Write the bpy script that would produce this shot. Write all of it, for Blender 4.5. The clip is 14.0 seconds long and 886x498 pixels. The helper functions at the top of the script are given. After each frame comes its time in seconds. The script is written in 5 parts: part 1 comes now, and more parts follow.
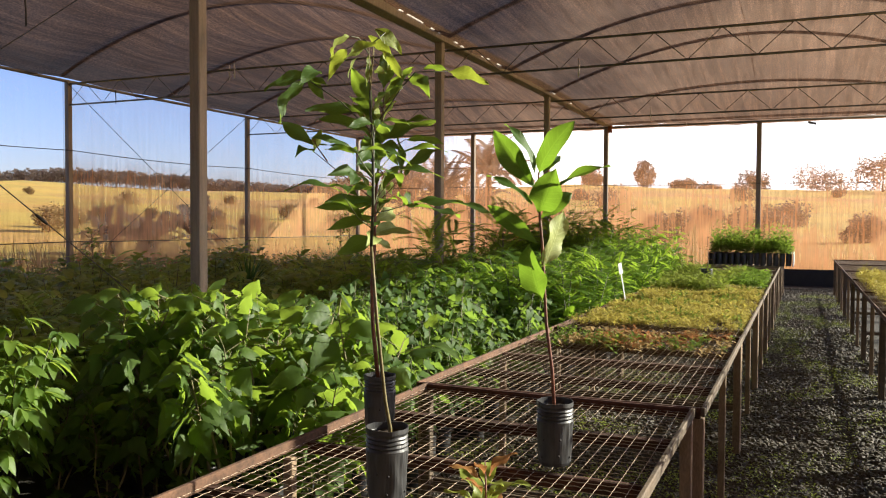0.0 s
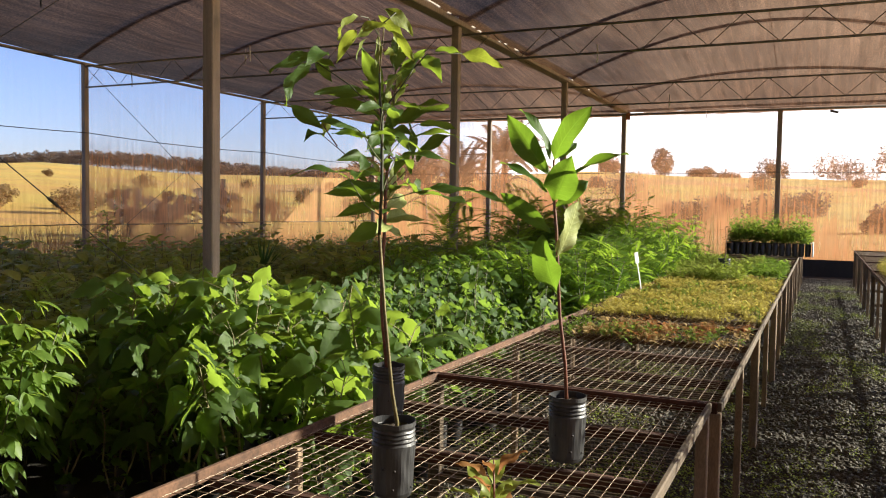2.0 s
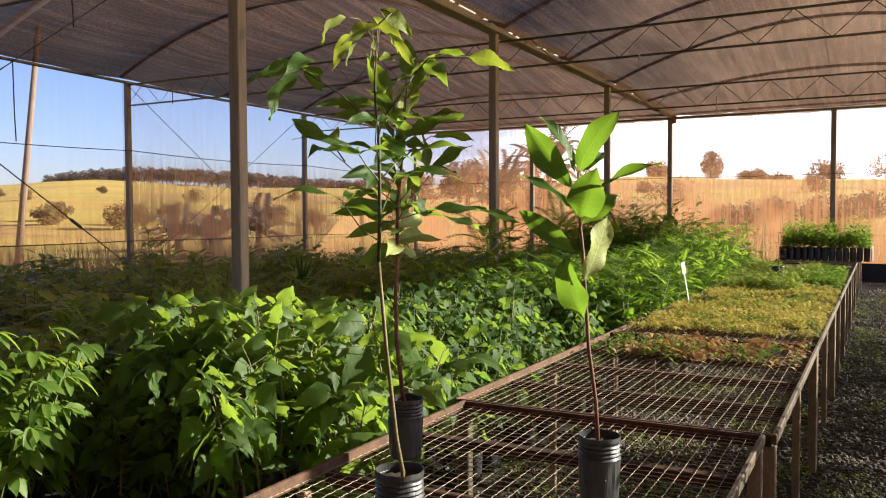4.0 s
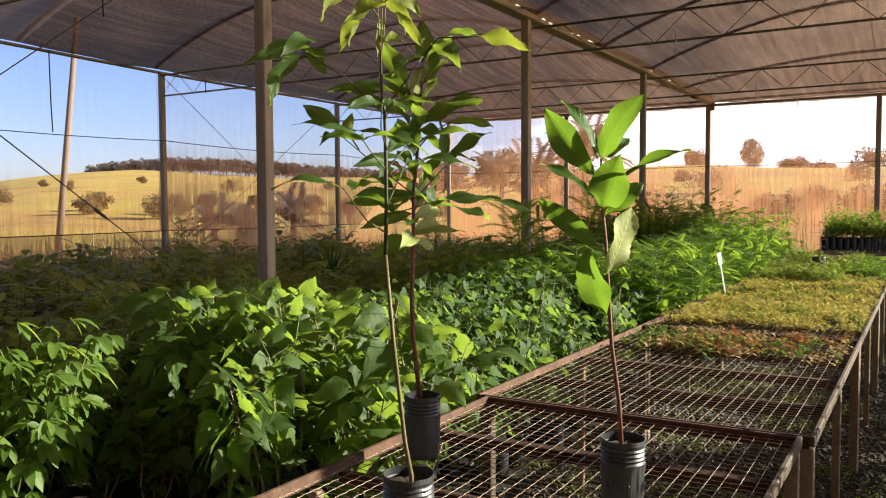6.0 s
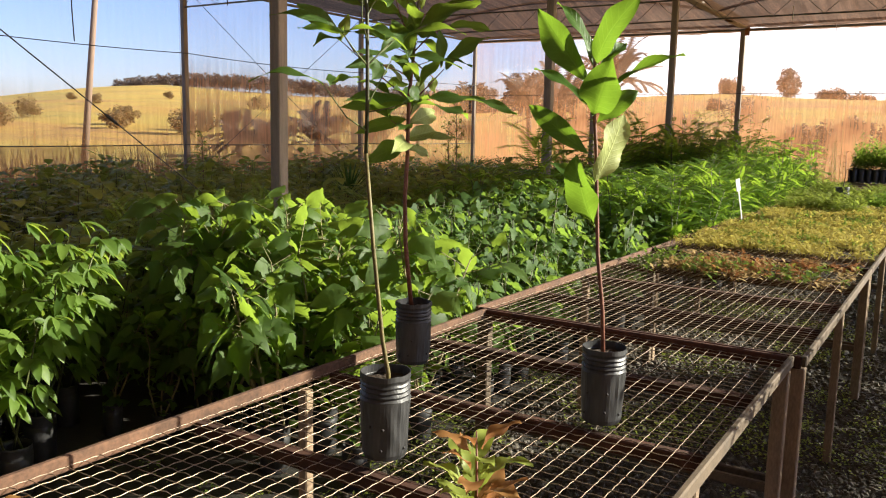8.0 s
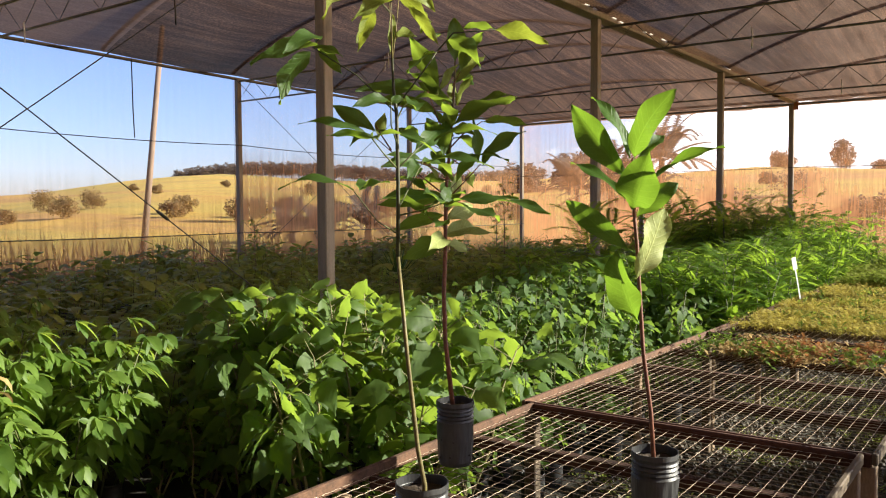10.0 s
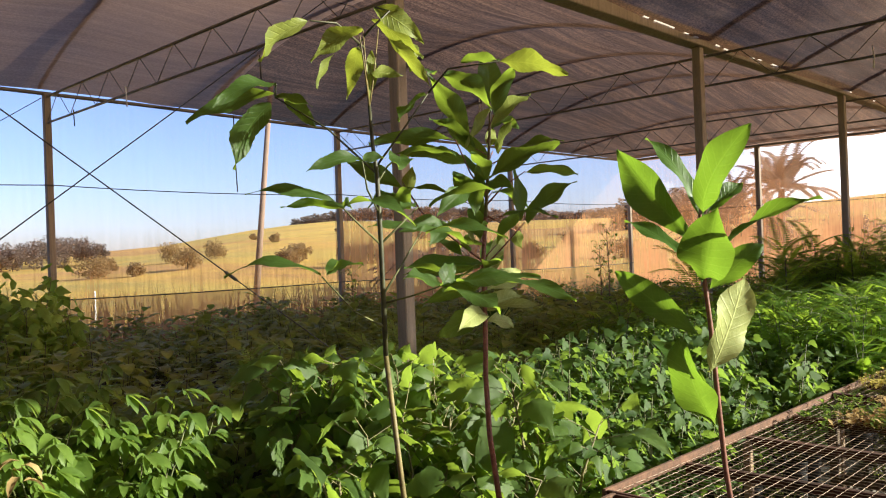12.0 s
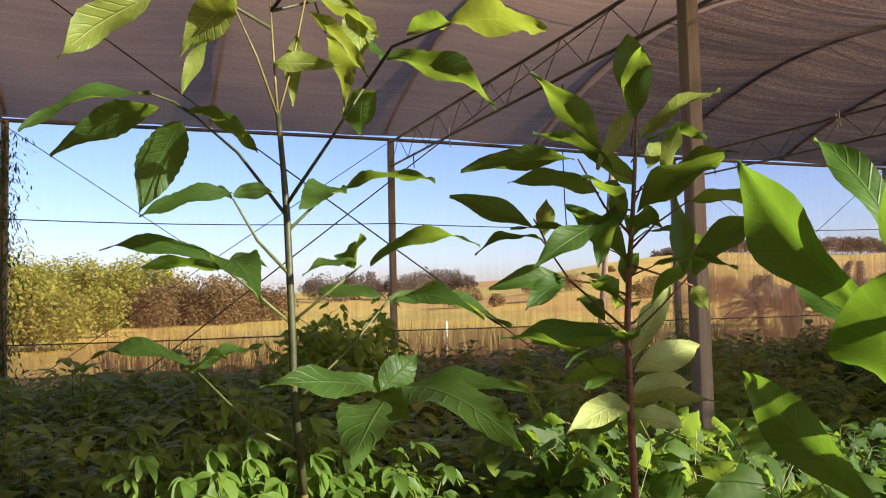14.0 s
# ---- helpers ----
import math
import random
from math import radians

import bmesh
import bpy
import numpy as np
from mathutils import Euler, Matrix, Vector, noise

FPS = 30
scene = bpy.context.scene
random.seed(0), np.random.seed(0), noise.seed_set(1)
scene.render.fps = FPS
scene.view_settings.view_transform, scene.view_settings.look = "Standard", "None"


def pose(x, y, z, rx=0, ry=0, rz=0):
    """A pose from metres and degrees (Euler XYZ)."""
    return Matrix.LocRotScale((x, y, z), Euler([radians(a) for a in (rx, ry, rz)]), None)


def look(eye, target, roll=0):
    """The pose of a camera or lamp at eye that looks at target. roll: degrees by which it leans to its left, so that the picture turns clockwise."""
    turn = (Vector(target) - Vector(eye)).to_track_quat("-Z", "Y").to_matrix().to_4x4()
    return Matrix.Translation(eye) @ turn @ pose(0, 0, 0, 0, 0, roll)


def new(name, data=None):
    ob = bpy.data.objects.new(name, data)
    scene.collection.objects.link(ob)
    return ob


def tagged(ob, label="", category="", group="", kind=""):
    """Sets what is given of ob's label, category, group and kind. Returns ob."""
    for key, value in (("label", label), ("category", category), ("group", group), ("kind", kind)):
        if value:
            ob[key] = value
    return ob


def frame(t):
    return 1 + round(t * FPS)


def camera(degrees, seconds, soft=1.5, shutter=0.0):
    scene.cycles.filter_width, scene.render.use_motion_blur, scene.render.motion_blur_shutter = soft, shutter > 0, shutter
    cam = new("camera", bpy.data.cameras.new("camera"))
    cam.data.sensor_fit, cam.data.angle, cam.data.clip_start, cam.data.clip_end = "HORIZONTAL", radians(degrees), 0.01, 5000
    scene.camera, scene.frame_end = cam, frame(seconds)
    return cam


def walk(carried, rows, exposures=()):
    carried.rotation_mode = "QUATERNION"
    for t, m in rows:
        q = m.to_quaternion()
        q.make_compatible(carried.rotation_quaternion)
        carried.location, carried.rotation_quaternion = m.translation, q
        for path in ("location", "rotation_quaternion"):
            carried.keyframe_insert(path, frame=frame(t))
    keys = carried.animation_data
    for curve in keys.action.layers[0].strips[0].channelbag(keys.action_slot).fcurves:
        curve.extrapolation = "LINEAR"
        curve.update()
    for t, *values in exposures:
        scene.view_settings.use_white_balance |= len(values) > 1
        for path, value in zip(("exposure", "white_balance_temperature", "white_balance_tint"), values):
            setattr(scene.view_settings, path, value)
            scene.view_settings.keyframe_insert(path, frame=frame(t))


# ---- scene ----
# Camera: lens and walk.
cam = camera(57.2, 14.0, soft=1.1)
PATH = [
    (0, (0.483, 0.666, 1.577), (-0.325, 2.494, 1.512), 0.3),
    (0.5, (0.485, 0.663, 1.574), (-0.324, 2.49, 1.502), 0.3),
    (1, (0.481, 0.665, 1.576), (-0.331, 2.491, 1.487), 0.5),
    (1.5, (0.474, 0.702, 1.574), (-0.346, 2.523, 1.476), 0.7),
    (2, (0.465, 0.74, 1.583), (-0.377, 2.552, 1.483), 0.9),
    (2.5, (0.465, 0.799, 1.591), (-0.4, 2.6, 1.499), 1.0),
    (3, (0.464, 0.881, 1.6), (-0.436, 2.665, 1.512), 0.7),
    (5.5, (0.419, 1.106, 1.627), (-0.565, 2.846, 1.543), -1.0),
    (6, (0.44, 1.132, 1.618), (-0.58, 2.848, 1.513), -0.3),
    (6.5, (0.502, 1.151, 1.603), (-0.573, 2.832, 1.456), 0.9),
    (7, (0.539, 1.161, 1.583), (-0.558, 2.816, 1.349), 1.1),
    (7.5, (0.532, 1.178, 1.561), (-0.542, 2.837, 1.257), 1.0),
    (8, (0.523, 1.189, 1.566), (-0.538, 2.859, 1.275), 1.2),
    (8.5, (0.524, 1.198, 1.587), (-0.551, 2.871, 1.367), 1.0),
    (11, (0.518, 1.379, 1.621), (-0.715, 2.952, 1.554), -1.4),
    (11.5, (0.466, 1.495, 1.64), (-0.806, 3.038, 1.588), -2.0),
    (12, (0.437, 1.704, 1.682), (-0.951, 3.144, 1.691), -2.1),
    (12.5, (0.425, 1.931, 1.707), (-1.113, 3.208, 1.762), -0.9),
    (13, (0.391, 2.072, 1.71), (-1.28, 3.169, 1.785), -0.5),
    (13.5, (0.328, 2.242, 1.715), (-1.447, 3.159, 1.811), -0.8),
    (14, (0.31, 2.452, 1.727), (-1.554, 3.171, 1.841), -1.3),
]
walk(cam, [(t, look(eye, target, roll)) for t, eye, target, roll in PATH],
     exposures=[(0, 1.42, 6250, 11), (7.5, 1.46, 6250, 11), (8.5, 1.60, 6250, 11), (11, 1.48, 6200, 11), (12, 1.54, 6200, 11), (12.5, 1.51, 6200, 11), (13, 1.46, 6200, 11), (14, 1.43, 6200, 11)])

# Light: a low sun from beyond the far right, and the sky.
SUN_AZ, SUN_EL = 54.0, 21.1          # degrees to the right of +y, above the horizon
world = bpy.data.worlds.new("sky")
scene.world = world
world.use_nodes = True
wn = world.node_tree
sky = wn.nodes.new("ShaderNodeTexSky")
sky.sky_type, sky.sun_disc = "NISHITA", False
sky.air_density, sky.dust_density, sky.ozone_density = 1.0, 0.6, 3.5
sky.sun_elevation, sky.sun_rotation = radians(SUN_EL), radians(SUN_AZ)
wn.nodes["Background"].inputs["Strength"].default_value = 0.075
# a bright bank of thin cloud stands towards the sun's side of the sky
where = wn.nodes.new("ShaderNodeTexCoord")
puffs = wn.nodes.new("ShaderNodeTexNoise")
puffs.inputs["Scale"].default_value, puffs.inputs["Detail"].default_value, puffs.inputs["Roughness"].default_value = 2.6, 6.0, 0.6
flat = wn.nodes.new("ShaderNodeMapping")
flat.inputs["Scale"].default_value = (1.0, 1.0, 3.0)
toward = wn.nodes.new("ShaderNodeVectorMath")
toward.operation = "DOT_PRODUCT"
toward.inputs[1].default_value = (0.42, 0.90, 0.10)
total = wn.nodes.new("ShaderNodeMath")
total.operation = "MULTIPLY_ADD"
total.inputs[1].default_value = 0.9
bank = wn.nodes.new("ShaderNodeValToRGB")
bank.color_ramp.elements[0].position, bank.color_ramp.elements[1].position = 0.80, 1.0
shade = wn.nodes.new("ShaderNodeMix")
shade.data_type = "RGBA"
shade.inputs[7].default_value = (17.0, 16.6, 16.2, 1)
wn.links.new(where.outputs["Generated"], flat.inputs[0])
wn.links.new(flat.outputs[0], puffs.inputs["Vector"])
wn.links.new(where.outputs["Generated"], toward.inputs[0])
wn.links.new(puffs.outputs["Fac"], total.inputs[0])
wn.links.new(toward.outputs["Value"], total.inputs[2])
half = wn.nodes.new("ShaderNodeMath")
half.operation = "MULTIPLY"
half.inputs[1].default_value = 0.72
wn.links.new(total.outputs[0], half.inputs[0])
wn.links.new(half.outputs[0], bank.inputs[0])
wn.links.new(bank.outputs[0], shade.inputs[0])
hue = wn.nodes.new("ShaderNodeMix")
hue.data_type, hue.blend_type = "RGBA", "MULTIPLY"
hue.inputs[0].default_value, hue.inputs[7].default_value = 1.0, (1.03, 0.92, 1.12, 1)
wn.links.new(sky.outputs[0], hue.inputs[6])
wn.links.new(hue.outputs[2], shade.inputs[6])
wn.links.new(shade.outputs[2], wn.nodes["Background"].inputs[0])
lamp = bpy.data.lights.new("sun", "SUN")
lamp.energy, lamp.angle, lamp.color = 5.0, radians(0.5), (0.98, 0.92, 0.73)
sun = new("sun", lamp)
to_sun = Vector((math.sin(radians(SUN_AZ)) * math.cos(radians(SUN_EL)), math.cos(radians(SUN_AZ)) * math.cos(radians(SUN_EL)), math.sin(radians(SUN_EL))))
sun.matrix_world = look(to_sun * 60, (0, 0, 0))


# ---------------------------------------------------------------- materials
def nodes_of(name):
    m = bpy.data.materials.new(name)
    m.use_nodes = True
    return m, m.node_tree, m.node_tree.nodes["Principled BSDF"]


def add(tree, kind, **values):
    n = tree.nodes.new(kind)
    for key, v in values.items():
        n.inputs[key].default_value = v
    return n


def ramp(tree, source, stops):
    r = tree.nodes.new("ShaderNodeValToRGB")
    while len(r.color_ramp.elements) < len(stops):
        r.color_ramp.elements.new(0.5)
    for e, (p, c) in zip(r.color_ramp.elements, stops):
        e.position, e.color = p, (*c, 1)
    tree.links.new(source, r.inputs[0])
    return r.outputs[0]


def noise_of(tree, scale, detail=4.0, stretch=None, rough=0.6):
    n = add(tree, "ShaderNodeTexNoise", Scale=scale, Detail=detail, Roughness=rough)
    c = tree.nodes.new("ShaderNodeTexCoord")
    if stretch:
        mp = tree.nodes.new("ShaderNodeMapping")
        mp.inputs["Scale"].default_value = stretch
        tree.links.new(c.outputs["Object"], mp.inputs[0])
        tree.links.new(mp.outputs[0], n.inputs["Vector"])
    else:
        tree.links.new(c.outputs["Object"], n.inputs["Vector"])
    return n.outputs["Fac"]


def mixed(tree, fac, a, b, how="MIX"):
    n = tree.nodes.new("ShaderNodeMix")
    n.data_type, n.blend_type = "RGBA", how
    for v, i in ((fac, 0), (a, 6), (b, 7)):
        if isinstance(v, bpy.types.NodeSocket):
            tree.links.new(v, n.inputs[i])
        else:
            n.inputs[i].default_value = v if i == 0 else (*v, 1)
    return n.outputs[2]


def bump(tree, shader, height, strength, distance):
    b = add(tree, "ShaderNodeBump", Strength=strength, Distance=distance)
    tree.links.new(height, b.inputs["Height"])
    tree.links.new(b.outputs[0], shader.inputs["Normal"])


def surface(name, dark, light, rough=0.8, scale=8.0, fine=60.0, metal=0.0, relief=0.3, depth=0.004, stretch=None, spread=0.25):
    """Two colours in broad patches and fine grain, with relief; pieces differ a little by object."""
    m, tree, p = nodes_of(name)
    broad, grain = noise_of(tree, scale, 5, stretch), noise_of(tree, fine, 3, stretch)
    c = ramp(tree, broad, [(0.35, dark), (0.65, light)])
    c = mixed(tree, 0.35, c, ramp(tree, grain, [(0.3, tuple(v * 0.45 for v in dark)), (0.7, tuple(min(1, v * 1.25) for v in light))]))
    info = tree.nodes.new("ShaderNodeObjectInfo")
    c = mixed(tree, spread, c, ramp(tree, info.outputs["Random"], [(0, dark), (1, light)]))
    tree.links.new(c, p.inputs["Base Color"])
    p.inputs["Roughness"].default_value, p.inputs["Metallic"].default_value = rough, metal
    bump(tree, p, mixed(tree, 0.5, broad, grain), relief, depth)
    return m


def leaf_material(name, dark, light, glow, through_it=0.4, rough=0.5, scale=26.0, sheen=0.3, veins=0):
    """A leaf: glossy skin over a diffuse and a see-through body; leaves differ one from another."""
    m, tree, p = nodes_of(name)
    geo, info = tree.nodes.new("ShaderNodeNewGeometry"), tree.nodes.new("ShaderNodeObjectInfo")
    each = mixed(tree, 0.3, geo.outputs["Random Per Island"], info.outputs["Random"])
    c = ramp(tree, each, [(0.05, dark), (0.55, tuple((a + b) / 2 for a, b in zip(dark, light))), (0.95, light)])
    spots = noise_of(tree, scale, 4)
    c = mixed(tree, 0.35, c, ramp(tree, spots, [(0.3, tuple(v * 0.6 for v in dark)), (0.7, light)]))
    height = spots
    if veins:  # a midrib and slanting side veins, from the leaf's own length and breadth
        leaf = tree.nodes.new("ShaderNodeAttribute")
        leaf.attribute_name = "leaf_uv"
        xy = tree.nodes.new("ShaderNodeSeparateXYZ")
        tree.links.new(leaf.outputs["Vector"], xy.inputs[0])

        def calc(op, a, b=0.0, d=0.0):
            n = tree.nodes.new("ShaderNodeMath")
            n.operation = op
            for i, v in enumerate((a, b, d)):
                if isinstance(v, bpy.types.NodeSocket):
                    tree.links.new(v, n.inputs[i])
                else:
                    n.inputs[i].default_value = v
            return n.outputs[0]

        wide = calc("ABSOLUTE", xy.outputs["Y"])
        slant = calc("MULTIPLY_ADD", wide, -1.6, calc("MULTIPLY", xy.outputs["X"], float(veins)))
        line = calc("SUBTRACT", 1.0, calc("MINIMUM", calc("MULTIPLY", calc("PINGPONG", slant, 0.5), 8.0), 1.0))
        rib = calc("SUBTRACT", 1.0, calc("MINIMUM", calc("MULTIPLY", wide, 14.0), 1.0))
        lines = calc("MAXIMUM", calc("MULTIPLY", line, 0.55), rib)
        c = mixed(tree, calc("MULTIPLY", lines, 0.45), c, tuple(min(1, v * 1.7 + 0.02) for v in light))
        fine = noise_of(tree, 190.0, 3)
        c = mixed(tree, 0.22, c, ramp(tree, fine, [(0.35, tuple(v * 0.5 for v in dark)), (0.65, light)]))
        height = calc("MULTIPLY_ADD", lines, -0.8, calc("MULTIPLY_ADD", fine, 0.35, spots))
    tree.links.new(c, p.inputs["Base Color"])
    p.inputs["Roughness"].default_value = rough
    p.inputs["Specular IOR Level"].default_value = sheen
    bump(tree, p, height, 0.5 if veins else 0.25, 0.003)
    t = tree.nodes.new("ShaderNodeBsdfTranslucent")
    tree.links.new(mixed(tree, 0.25, glow, c), t.inputs[0])
    mix = tree.nodes.new("ShaderNodeMixShader")
    mix.inputs[0].default_value = through_it
    tree.links.new(p.outputs[0], mix.inputs[1])
    tree.links.new(t.outputs[0], mix.inputs[2])
    tree.links.new(mix.outputs[0], tree.nodes["Material Output"].inputs[0])
    return m


def sheet_material(name, dust, cover_low, cover_high, stretch, scale, back=0.6, tint=None, grain=0.0, low=None):
    """A thin sheet, part clear and part covered: what is covered scatters light to both sides."""
    m, tree, p = nodes_of(name)
    tree.nodes.remove(p)
    a, b = noise_of(tree, scale, 6, stretch, 0.65), noise_of(tree, scale * 0.13, 4)
    cover = ramp(tree, mixed(tree, 0.45, a, b), [(0.3, (cover_low,) * 3), (0.7, (cover_high,) * 3)])
    if low:  # splashed dirt, thickest towards the foot of the sheet: (amount, from height, to height)
        c = tree.nodes.new("ShaderNodeTexCoord")
        xyz = tree.nodes.new("ShaderNodeSeparateXYZ")
        tree.links.new(c.outputs["Object"], xyz.inputs[0])
        fade = tree.nodes.new("ShaderNodeMapRange")
        fade.inputs["From Min"].default_value, fade.inputs["From Max"].default_value = low[1], low[2]
        fade.inputs["To Min"].default_value, fade.inputs["To Max"].default_value = low[0] * 2, 0.0
        tree.links.new(xyz.outputs["Z"], fade.inputs["Value"])
        more = tree.nodes.new("ShaderNodeMath")
        more.operation = "MULTIPLY_ADD"
        tree.links.new(fade.outputs[0], more.inputs[0])
        tree.links.new(ramp(tree, mixed(tree, 0.5, a, b), [(0.38, (0.12, 0.12, 0.12)), (0.62, (0.95, 0.95, 0.95))]), more.inputs[1])
        tree.links.new(cover, more.inputs[2])
        cover = more.outputs[0]
    colour = ramp(tree, b, [(0.3, tuple(v * 0.8 for v in dust)), (0.7, tuple(min(1, v * 1.15) for v in dust))])
    if grain:
        fine = noise_of(tree, 46.0, 3, (1.0, 0.55, 1.0), 0.7)
        seams = noise_of(tree, 1.3, 6, (6.0, 0.16, 1.0), 0.8)
        colour = mixed(tree, grain * 0.75, colour, ramp(tree, seams, [(0.38, tuple(v * 0.25 for v in dust)), (0.5, tuple(v * 0.9 for v in dust)), (0.62, tuple(min(1, v * 2.3) for v in dust))]))
        colour = mixed(tree, grain, colour, ramp(tree, fine, [(0.36, (0.25, 0.25, 0.25)), (0.5, (0.9, 0.9, 0.9)), (0.64, (1.9, 1.8, 1.7))]), "MULTIPLY")
    d, t, clear = (tree.nodes.new(k) for k in ("ShaderNodeBsdfDiffuse", "ShaderNodeBsdfTranslucent", "ShaderNodeBsdfTransparent"))
    if tint:
        clear.inputs[0].default_value = (*tint, 1)
    tree.links.new(colour, d.inputs[0])
    tree.links.new(colour, t.inputs[0])
    both, out = tree.nodes.new("ShaderNodeMixShader"), tree.nodes.new("ShaderNodeMixShader")
    both.inputs[0].default_value = back
    tree.links.new(d.outputs[0], both.inputs[1])
    tree.links.new(t.outputs[0], both.inputs[2])
    tree.links.new(cover, out.inputs[0])
    tree.links.new(clear.outputs[0], out.inputs[1])
    tree.links.new(both.outputs[0], out.inputs[2])
    tree.links.new(out.outputs[0], tree.nodes["Material Output"].inputs[0])
    return m


def pasture(name):
    """Dry grass: gold, with green hollows, bare red earth and darker tufts."""
    m, tree, p = nodes_of(name)
    wide, mid, fine = noise_of(tree, 0.012, 4), noise_of(tree, 0.07, 5, None, 0.7), noise_of(tree, 1.6, 4)
    turn = tree.nodes.new("ShaderNodeMapping")
    turn.inputs["Rotation"].default_value = (0, 0, radians(-52))
    turn.inputs["Scale"].default_value = (0.007, 0.05, 0.0)
    here = tree.nodes.new("ShaderNodeTexCoord")
    tree.links.new(here.outputs["Object"], turn.inputs[0])
    strips = add(tree, "ShaderNodeTexNoise", Scale=1.0, Detail=5.0, Roughness=0.6)
    tree.links.new(turn.outputs[0], strips.inputs["Vector"])
    c = ramp(tree, strips.outputs["Fac"], [(0.36, (0.44, 0.19, 0.04)), (0.44, (0.56, 0.33, 0.03)), (0.52, (0.44, 0.35, 0.04)), (0.60, (0.58, 0.34, 0.03)), (0.70, (0.34, 0.27, 0.06))])
    c = mixed(tree, 0.35, c, ramp(tree, mid, [(0.43, (0.22, 0.14, 0.03)), (0.5, (0.46, 0.25, 0.03)), (0.57, (0.58, 0.36, 0.04))]))
    c = mixed(tree, ramp(tree, wide, [(0.43, (0.5, 0.5, 0.5)), (0.47, (0, 0, 0))]), c, (0.38, 0.14, 0.05))
    c = mixed(tree, 0.25, c, ramp(tree, fine, [(0.4, (0.12, 0.08, 0.02)), (0.6, (0.55, 0.34, 0.07))]))
    tree.links.new(c, p.inputs["Base Color"])
    p.inputs["Roughness"].default_value = 0.95
    bump(tree, p, fine, 0.6, 0.1)
    return m


STEEL = surface("weathered_steel", (0.10, 0.095, 0.09), (0.22, 0.20, 0.18), 0.6, 6, 70, 0.3)
POST = surface("grey_timber", (0.16, 0.135, 0.11), (0.38, 0.32, 0.25), 0.85, 3, 40, 0, 0.5, 0.004, (9, 9, 0.8))
RUST = surface("rusted_steel", (0.014, 0.008, 0.005), (0.105, 0.036, 0.017), 0.9, 9, 120, 0.0, 0.6, 0.003)
WIRE = surface("rusted_wire", (0.15, 0.095, 0.06), (0.50, 0.40, 0.29), 0.4, 30, 200, 0.35, 0.3, 0.001)
LEG = surface("leg_steel", (0.045, 0.033, 0.022), (0.15, 0.108, 0.068), 0.8, 7, 80, 0.15, 0.4, 0.003)
# flaking rust, made brighter than RUST to hold the sun on the left rail
RAIL_SUNLIT = surface("sunlit_flaking_rust_rail", (0.035, 0.019, 0.011), (0.18, 0.092, 0.052), 0.9, 16, 90, 0.0, 0.8, 0.004)
POLE = surface("bare_pole", (0.15, 0.10, 0.07), (0.27, 0.185, 0.13), 0.85, 4, 40, 0, 0.5, 0.004, (6, 6, 0.6))
# lighter copy of the leg steel: sunlight on the legs put into the colour
LEG_SUNLIT = surface("sunlit_leg_steel", (0.13, 0.09, 0.055), (0.34, 0.24, 0.15), 0.8, 7, 80, 0.1, 0.4, 0.003, (2, 2, 0.6))
CABLE = surface("dark_cable", (0.02, 0.02, 0.02), (0.06, 0.055, 0.05), 0.7, 9, 60)
BAG = surface("black_polythene", (0.013, 0.013, 0.014), (0.062, 0.061, 0.060), 0.45, 9, 70, 0, 0.5, 0.004, (1, 1, 0.25))
BED_BAG = surface("bed_bag_polythene", (0.008, 0.008, 0.009), (0.035, 0.034, 0.034), 0.5, 10, 70, 0, 0.5, 0.006)
SOIL = surface("potting_soil", (0.03, 0.02, 0.012), (0.09, 0.06, 0.04), 0.95, 40, 150, 0, 0.8, 0.01)
GRAVEL_BED = surface("damp_gravel", (0.010, 0.009, 0.007), (0.045, 0.038, 0.028), 0.9, 5, 90, 0, 0.9, 0.02)
STONE = surface("gravel_stone", (0.020, 0.017, 0.012), (0.16, 0.135, 0.10), 0.8, 20, 120, 0, 0.5, 0.004)
SKIRT = surface("black_sheeting", (0.012, 0.012, 0.012), (0.035, 0.03, 0.028), 0.7, 4, 40)
WHITE = surface("white_plastic", (0.62, 0.62, 0.60), (0.82, 0.82, 0.80), 0.4, 12, 60, 0, 0.1, 0.001)
BARK = surface("bark", (0.06, 0.04, 0.025), (0.18, 0.12, 0.08), 0.9, 18, 90, 0, 0.7, 0.006, (3, 3, 0.6))
STEM_PALE = surface("pale_bed_stem", (0.10, 0.085, 0.04), (0.26, 0.23, 0.10), 0.7, 20, 90, 0, 0.3, 0.002)
SHOOT = surface("dark_green_shoot", (0.022, 0.026, 0.010), (0.075, 0.075, 0.026), 0.55, 30, 120, 0, 0.4, 0.002)
STEM_TAN = surface("green_tan_stem", (0.07, 0.058, 0.016), (0.22, 0.175, 0.055), 0.6, 30, 120, 0, 0.4, 0.002)
STEM_RED = surface("red_brown_stem", (0.10, 0.035, 0.02), (0.26, 0.10, 0.055), 0.6, 30, 120, 0, 0.4, 0.002)
STEM_GREEN = surface("soft_green_stem", (0.035, 0.045, 0.012), (0.12, 0.13, 0.035), 0.6, 30, 120, 0, 0.3, 0.002)
FILM_MID = sheet_material("dirtier_film", (0.62, 0.33, 0.16), 0.10, 0.26, (2.4, 2.4, 0.12), 5.0, 0.5, low=(0.50, 1.5, 3.0))
FILM = sheet_material("dusty_film", (0.62, 0.31, 0.12), 0.04, 0.12, (2.4, 2.4, 0.12), 5.0, 0.55, low=(0.24, 1.35, 2.3))
FILM_FAR = sheet_material("red_dust_film", (0.42, 0.205, 0.10), 0.12, 0.46, (2.8, 2.8, 0.10), 5.0, 0.62, low=(0.40, 1.2, 3.3))
